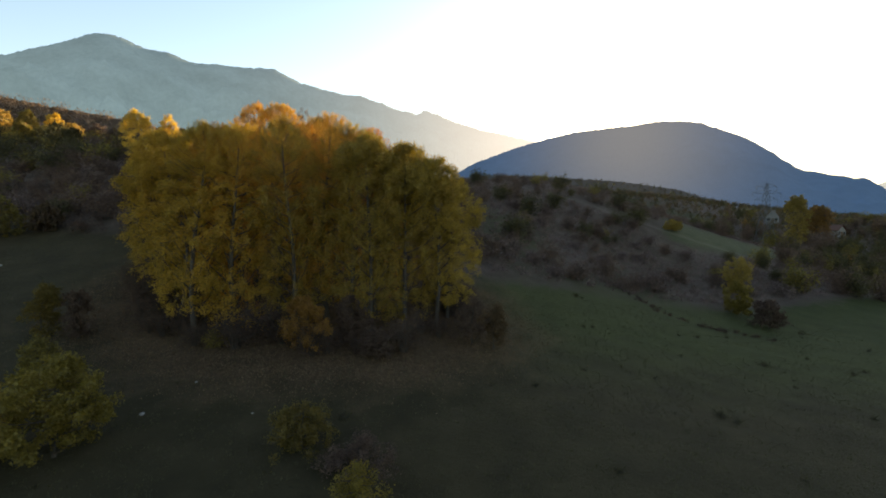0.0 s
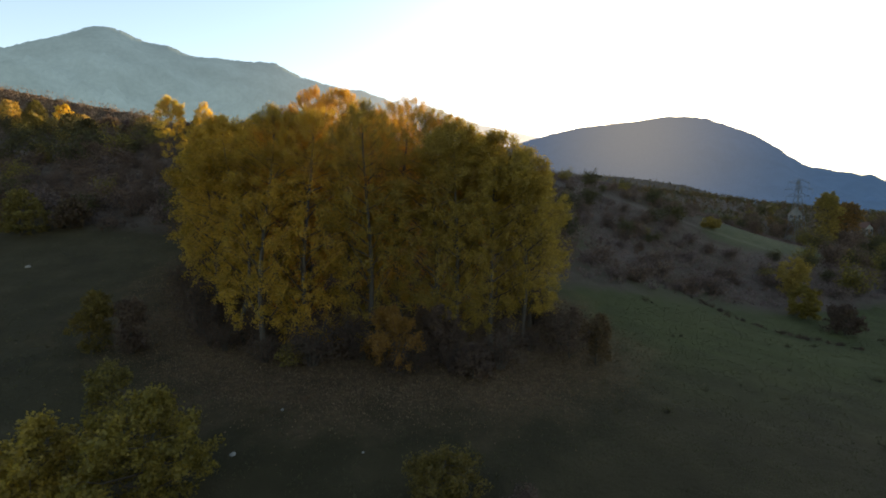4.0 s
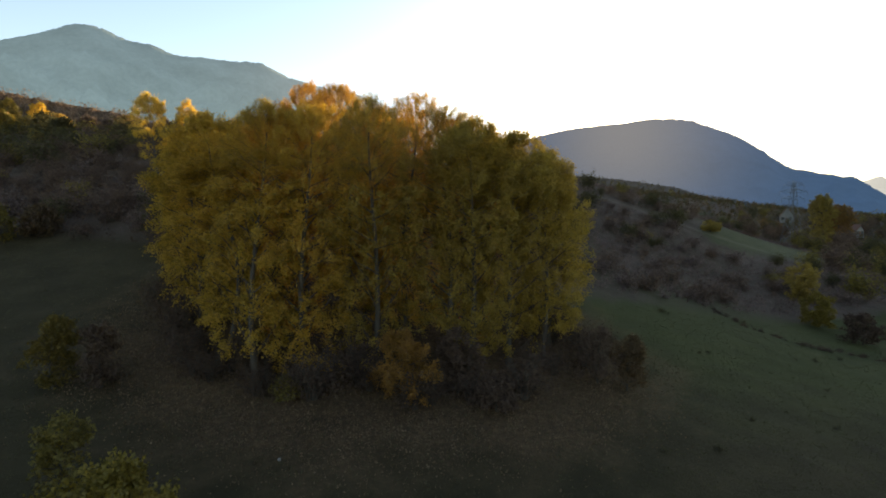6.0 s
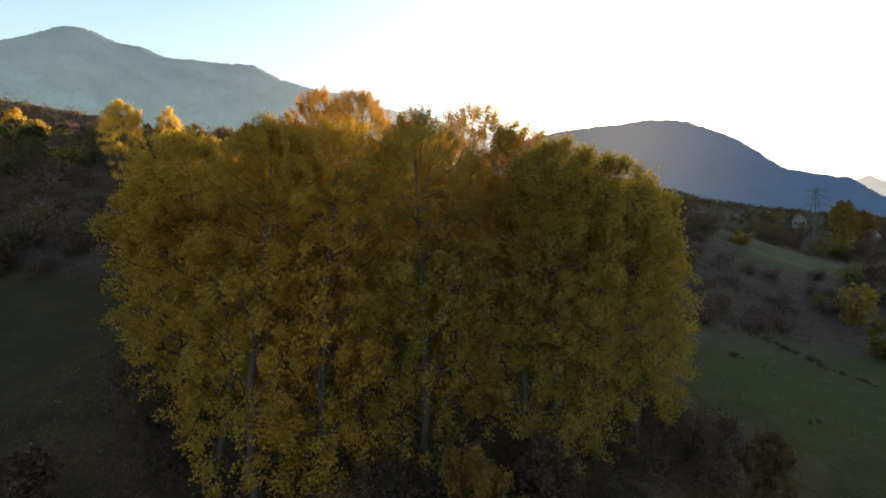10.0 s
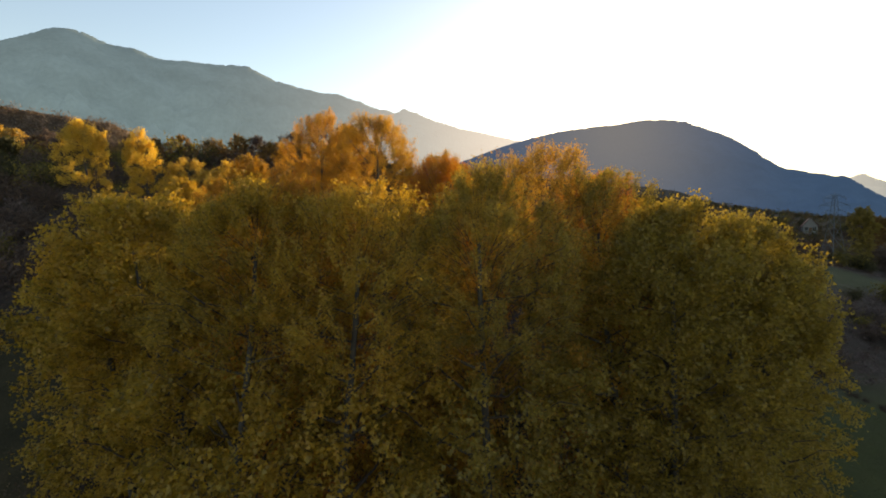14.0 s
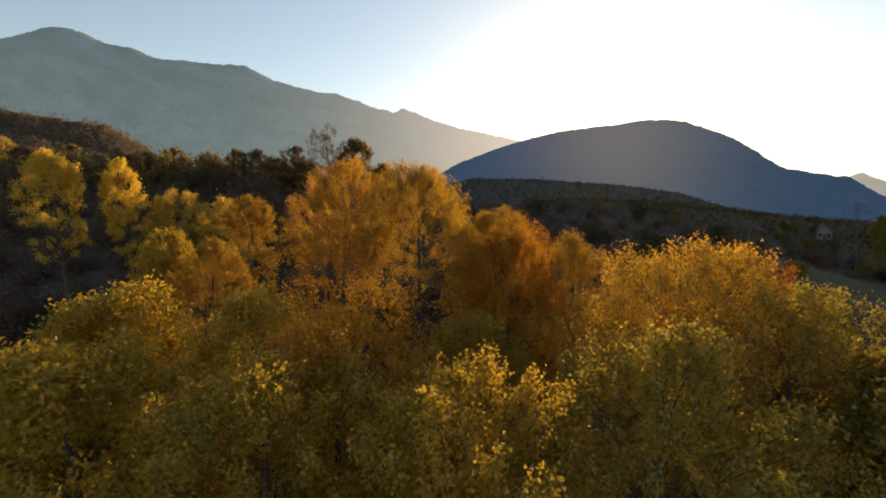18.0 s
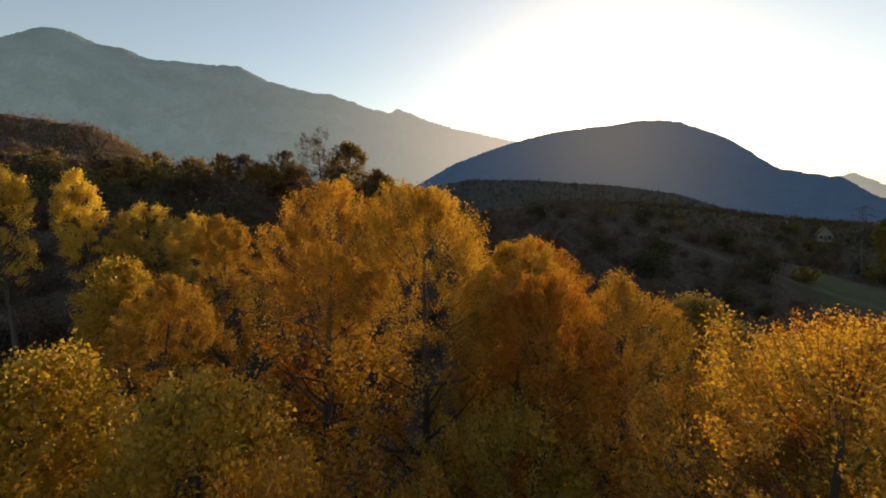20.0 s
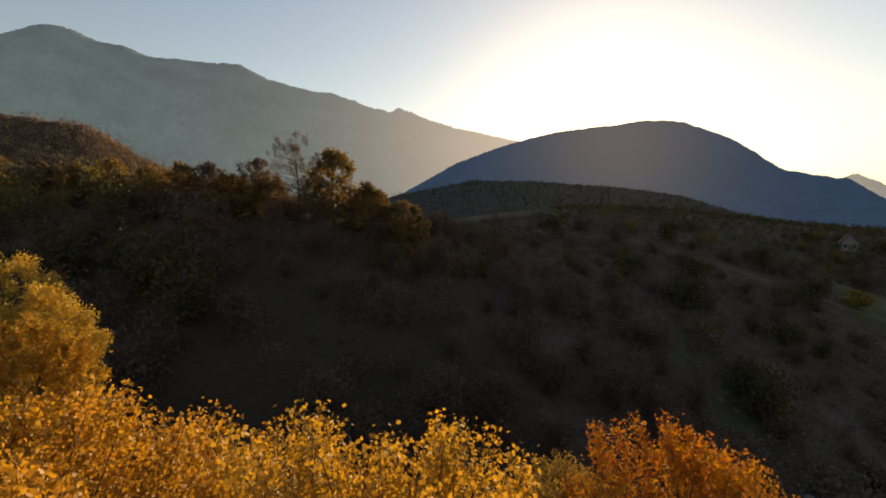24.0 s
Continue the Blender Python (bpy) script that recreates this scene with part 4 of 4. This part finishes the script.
woods("bare_thicket", "low leafless thicket on the scrub slope", 420, (0, 170, 45, 190), right_slope, 1.7, LEAF_THICKET, 49, 140, 0.13, False)


def foot_of_grove(x, y):
    return 0.55 < ((x + 11.5) / 15.5) ** 2 + ((y - 39.5) / 10.5) ** 2 < 1.0 and (y < 46 or x < -20)


# undergrowth closes the gaps between trunks; its dark colour includes the shade there
scatter(tagged(shrub("undergrowth_bush", "leafless undergrowth at the foot of the grove, darkened as shade", 2.6, 1.8, LEAF_TWIG, 9, 3200, 0.085, 14), group="undergrowth of the grove"), spread(64, foot_of_grove, (-28, 5, 28, 51), 0.6, 1.2))


# ---- fallen leaves in the grass round the grove ----
def fallen_leaves():
    rng3 = np.random.default_rng(77)
    a, q = rng3.uniform(0, 2 * np.pi, 42000), rng3.normal(1.04, 0.15, 42000)
    x, y = -11.5 + 16.0 * q * np.cos(a), 39.0 + 11.8 * q * np.sin(a)
    keep = (y < 47) & (q > 0.55)
    x, y = x[keep], y[keep]
    cen = np.stack([x, y, ground_np(x, y) + 0.04], 1)
    ob = new("fallen_leaves", leaf_mesh("fallen_leaves", cen, 0.075 * rng3.uniform(0.5, 1.4, len(cen)), rng3, FALLEN, 0.0))
    tagged(ob, "tan and brown fallen leaves in the grass round the grove", "leaves", kind="stuff")


FALLEN = leaf_material("fallen_leaf", [(0.07, 0.042, 0.028), (0.12, 0.074, 0.046), (0.19, 0.122, 0.076), (0.32, 0.235, 0.165)], 0.2)
fallen_leaves()


# ---- far houses and the pylon ----
def plain(name, colour, rough=0.85):
    m, nt = material(name)
    geo = nt.nodes.new("ShaderNodeNewGeometry")
    n1 = noise_at(nt, geo.outputs["Position"], 0.8, 4)
    n2 = noise_at(nt, geo.outputs["Position"], 9.0, 3)
    col = mixed(nt, maths(nt, "MULTIPLY", n1, 0.45), colour, tuple(0.6 * c for c in colour))
    finish(nt, principled(nt, col, rough, n2, 0.3, 0.02))
    return m


PLASTER, ROOF_TILE = plain("white_plaster", (0.2, 0.195, 0.19)), plain("brown_roof_tiles", (0.12, 0.06, 0.045))
DARK_PANE, STEEL = plain("dark_window_pane", (0.03, 0.035, 0.04), 0.2), plain("galvanised_steel", (0.12, 0.13, 0.14), 0.6)
WOOD_DOOR = plain("brown_door_paint", (0.14, 0.08, 0.05))


def box(name, size, at, mat, parent, label=""):
    bm = bmesh.new()
    bmesh.ops.create_cube(bm, size=1.0)
    bmesh.ops.scale(bm, vec=size, verts=bm.verts)
    bmesh.ops.bevel(bm, geom=bm.edges[:], offset=0.015, segments=1, affect="EDGES")
    bmesh.ops.translate(bm, vec=at, verts=bm.verts)
    me = bpy.data.meshes.new(name)
    bm.to_mesh(me)
    bm.free()
    me.materials.append(mat)
    return under(name, me, parent, label)


def house(x, y, wide, deep, wall, rise, turn, label):
    h = new("house")
    h.location, h.rotation_euler = (x, y, ground(x, y) - 0.3), (0, 0, radians(turn))
    tagged(h, label, "house", "houses in the valley")
    box("wall", (wide, deep, wall), (0, 0, wall / 2), PLASTER, h)
    # gable ends
    for sy in (-1, 1):
        v = [(-wide / 2, sy * (deep / 2 - 0.12), wall), (wide / 2, sy * (deep / 2 - 0.12), wall), (0, sy * (deep / 2 - 0.12), wall + rise),
             (-wide / 2, sy * (deep / 2 - 0.37), wall), (wide / 2, sy * (deep / 2 - 0.37), wall), (0, sy * (deep / 2 - 0.37), wall + rise)]
        under("gable", mesh_from("gable", v, [(0, 1, 2), (5, 4, 3), (0, 3, 4, 1), (1, 4, 5, 2), (2, 5, 3, 0)], PLASTER, False), h)
    for sx in (-1, 1):
        o, e = 0.5, deep / 2 + 0.45
        lowz = wall - rise * o / (wide / 2)
        v = []
        for dz in (0.0, 0.22):
            v += [(0, -e, wall + rise + dz), (0, e, wall + rise + dz), (sx * (wide / 2 + o), e, lowz + dz), (sx * (wide / 2 + o), -e, lowz + dz)]
        f = [(0, 1, 2, 3), (7, 6, 5, 4), (0, 4, 5, 1), (1, 5, 6, 2), (2, 6, 7, 3), (3, 7, 4, 0)]
        under("roof_slope", mesh_from("roof_slope", v, f, ROOF_TILE, False), h)
    box("chimney", (0.6, 0.6, 1.5), (wide * 0.18, deep * 0.2, wall + rise * 0.75), PLASTER, h)
    for wx in (-0.28, 0.28):
        for side in (-1, 1):
            wy, wz = side * (deep / 2 + 0.01), wall * 0.6
            pane = box("window", (1.0, 0.1, 1.2), (wx * wide, wy, wz), DARK_PANE, h, "dark glass window with a white frame")
            for fx in (-0.53, 0.0, 0.53):
                box("window_frame", (0.07, 0.14, 1.26), (wx * wide + fx, wy, wz), PLASTER, pane)
            box("window_sill", (1.2, 0.24, 0.06), (wx * wide, wy + side * 0.06, wz - 0.66), PLASTER, pane)
    door = box("door", (0.95, 0.1, 2.05), (0.0, -deep / 2 - 0.02, 1.05 + 0.3), WOOD_DOOR, h)
    box("door_handle", (0.12, 0.08, 0.04), (0.34, -deep / 2 - 0.1, 1.35), STEEL, door)
    return h


house(151.6, 173.3, 5.0, 6.0, 3.0, 1.8, 20, "white plastered house with a brown roof among trees")
house(143.0, 194.0, 4.6, 6.0, 3.2, 3.0, -35, "small white gabled house behind bare trees")


def strut(name, a, b, t, parent):
    w = Wood().tube([a, b], [t, t], 4)
    return under(name, w.mesh(name, STEEL), parent)


def pylon(x, y, tall):
    p = new("power_pylon")
    p.location = (x, y, ground(x, y) - 0.2)
    tagged(p, "grey steel lattice power pylon in the valley", "pylon")

    def corner(i, h):
        w = 1.9 * (1 - h) ** 1.3 + 0.28
        return Vector(((-1, 1, 1, -1)[i] * w, (-1, -1, 1, 1)[i] * w, h * tall))

    levels = [0, 0.2, 0.38, 0.53, 0.66, 0.77, 0.87, 0.96]
    for i in range(4):
        w = Wood().tube([corner(i, h) for h in levels], [0.07] * len(levels), 4)
        under("leg", w.mesh("leg", STEEL), p)
        for lo, hi in zip(levels, levels[1:]):
            strut("brace", corner(i, lo), corner((i + 1) % 4, hi), 0.03, p)
            strut("brace", corner((i + 1) % 4, lo), corner(i, hi), 0.03, p)
    for h, arm in ((0.72, 3.6), (0.82, 4.4), (0.92, 3.2)):
        for s in (-1, 1):
            tip = Vector((s * arm, 0, h * tall))
            for i in ((0, 3) if s < 0 else (1, 2)):
                strut("crossarm", corner(i, h - 0.01), tip, 0.045, p)
                strut("crossarm", corner(i, h + 0.05), tip, 0.04, p)
            strut("insulator", tip, tip - Vector((0, 0, 1.3)), 0.05, p)
    strut("peak", Vector((0, 0, 0.94 * tall)), Vector((0, 0, tall)), 0.06, p)


pylon(101.0, 139.2, 20.5)


# ---- low scrub along the edge of the meadow, and pale stones ----
BANK = [(24.0, 64.8), (26.6, 63.0), (27.6, 59.1), (28.4, 55.6), (30.9, 52.9), (34.5, 52.1), (41.0, 51.2)]


def bank_place(q):
    """A place along the bank between the meadow and the scrub."""
    k = min(int(q * (len(BANK) - 1)), len(BANK) - 2)
    f = q * (len(BANK) - 1) - k
    (ax, ay), (bx, by) = BANK[k], BANK[k + 1]
    return (ax + (bx - ax) * f + rng.gauss(0, 0.5), ay + (by - ay) * f + rng.gauss(0, 0.5), rng.uniform(0.1, 0.32), rng.uniform(0, 360))


scatter(tagged(shrub("edge_bush", "low dark scrub bush on the bank beside the meadow", 1.3, 1.9, LEAF_TWIG, 10, 1200, 0.11), group="scrub along the meadow"),
        [bank_place(q / 64) for q in range(64)])
STONE = plain("pale_lump", (0.26, 0.245, 0.225))


def stone(seed, wide):
    bm = bmesh.new()
    bmesh.ops.create_icosphere(bm, subdivisions=2, radius=wide / 2)
    for v in bm.verts:
        v.co *= 1 + 0.3 * noise.noise(v.co * (2.0 / wide) + Vector((seed, 0, 0)))
        v.co.z = max(v.co.z * 0.7, -0.2 * wide)
    me = bpy.data.meshes.new("stone")
    bm.to_mesh(me)
    bm.free()
    me.materials.append(STONE)
    return me


# the cluster of five stands for small pale things of unclear kind
for k, (x, y, wide) in enumerate([(8.0, 62.8, 0.8), (8.5, 61.8, 0.7), (7.5, 61.4, 0.8), (9.6, 61.6, 0.9), (10.3, 62.2, 0.7), (-43.6, 42.4, 0.42), (-15.0, 21.4, 0.26), (-14.2, 25.0, 0.16), (-9.5, 22.0, 0.14)]):
    ob = new("stone", stone(k * 3.7, wide))
    ob.location = (x, y, ground(x, y) + 0.1 * wide)
    tagged(ob, "pale rounded lump lying in the grass", "stone", "stones in the meadow")


# ---- grass of the meadow, and its tussocks ----
def on_meadow(x, y):
    return y - 0.42 * max(x, 0.0) < 52 and y + 0.2 * min(x + 20, 0.0) < 46 + 0.42 * max(x, 0.0)


def meadow_grass(count):
    rng4 = np.random.default_rng(88)
    v, f = [], []
    while len(f) < count:
        x, y = rng4.uniform(-48, 56), 9 + 60 * rng4.uniform() ** 1.4
        if not on_meadow(x, y) or noise.noise(Vector((x * 0.35, y * 0.35, 4))) < -0.25:
            continue
        z = ground(x, y) - 0.02
        for _ in range(4):
            a, lean, h = rng4.uniform(0, 6.28), rng4.uniform(0.03, 0.14), rng4.uniform(0.05, 0.15)
            bx, by = x + rng4.normal(0, 0.07), y + rng4.normal(0, 0.07)
            dx, dy = math.cos(a), math.sin(a)
            w = 0.018
            k = len(v)
            v += [(bx - dy * w, by + dx * w, z), (bx + dy * w, by - dx * w, z), (bx + dx * lean, by + dy * lean, z + h)]
            f.append((k, k + 1, k + 2))
    ob = new("meadow_grass", mesh_from("meadow_grass", v, f, GRASS, False))
    tagged(ob, "short dull green meadow grass in uneven tufts", "grass", kind="stuff")


GRASS = leaf_material("meadow_grass_blades", [(0.042, 0.04, 0.02), (0.065, 0.06, 0.028), (0.09, 0.079, 0.038), (0.125, 0.102, 0.055)], 0.4)
meadow_grass(120000)
scatter(tagged(shrub("grass_tussock", "low dark tussock of dry grass in the meadow", 0.4, 0.5, LEAF_DARK, 13, 420, 0.06, 7, "grass"), group="tussocks of the meadow"),
        spread(60, lambda x, y: on_meadow(x, y) and off_grove(x, y), (-30, 55, 10, 62), 0.3, 0.9))
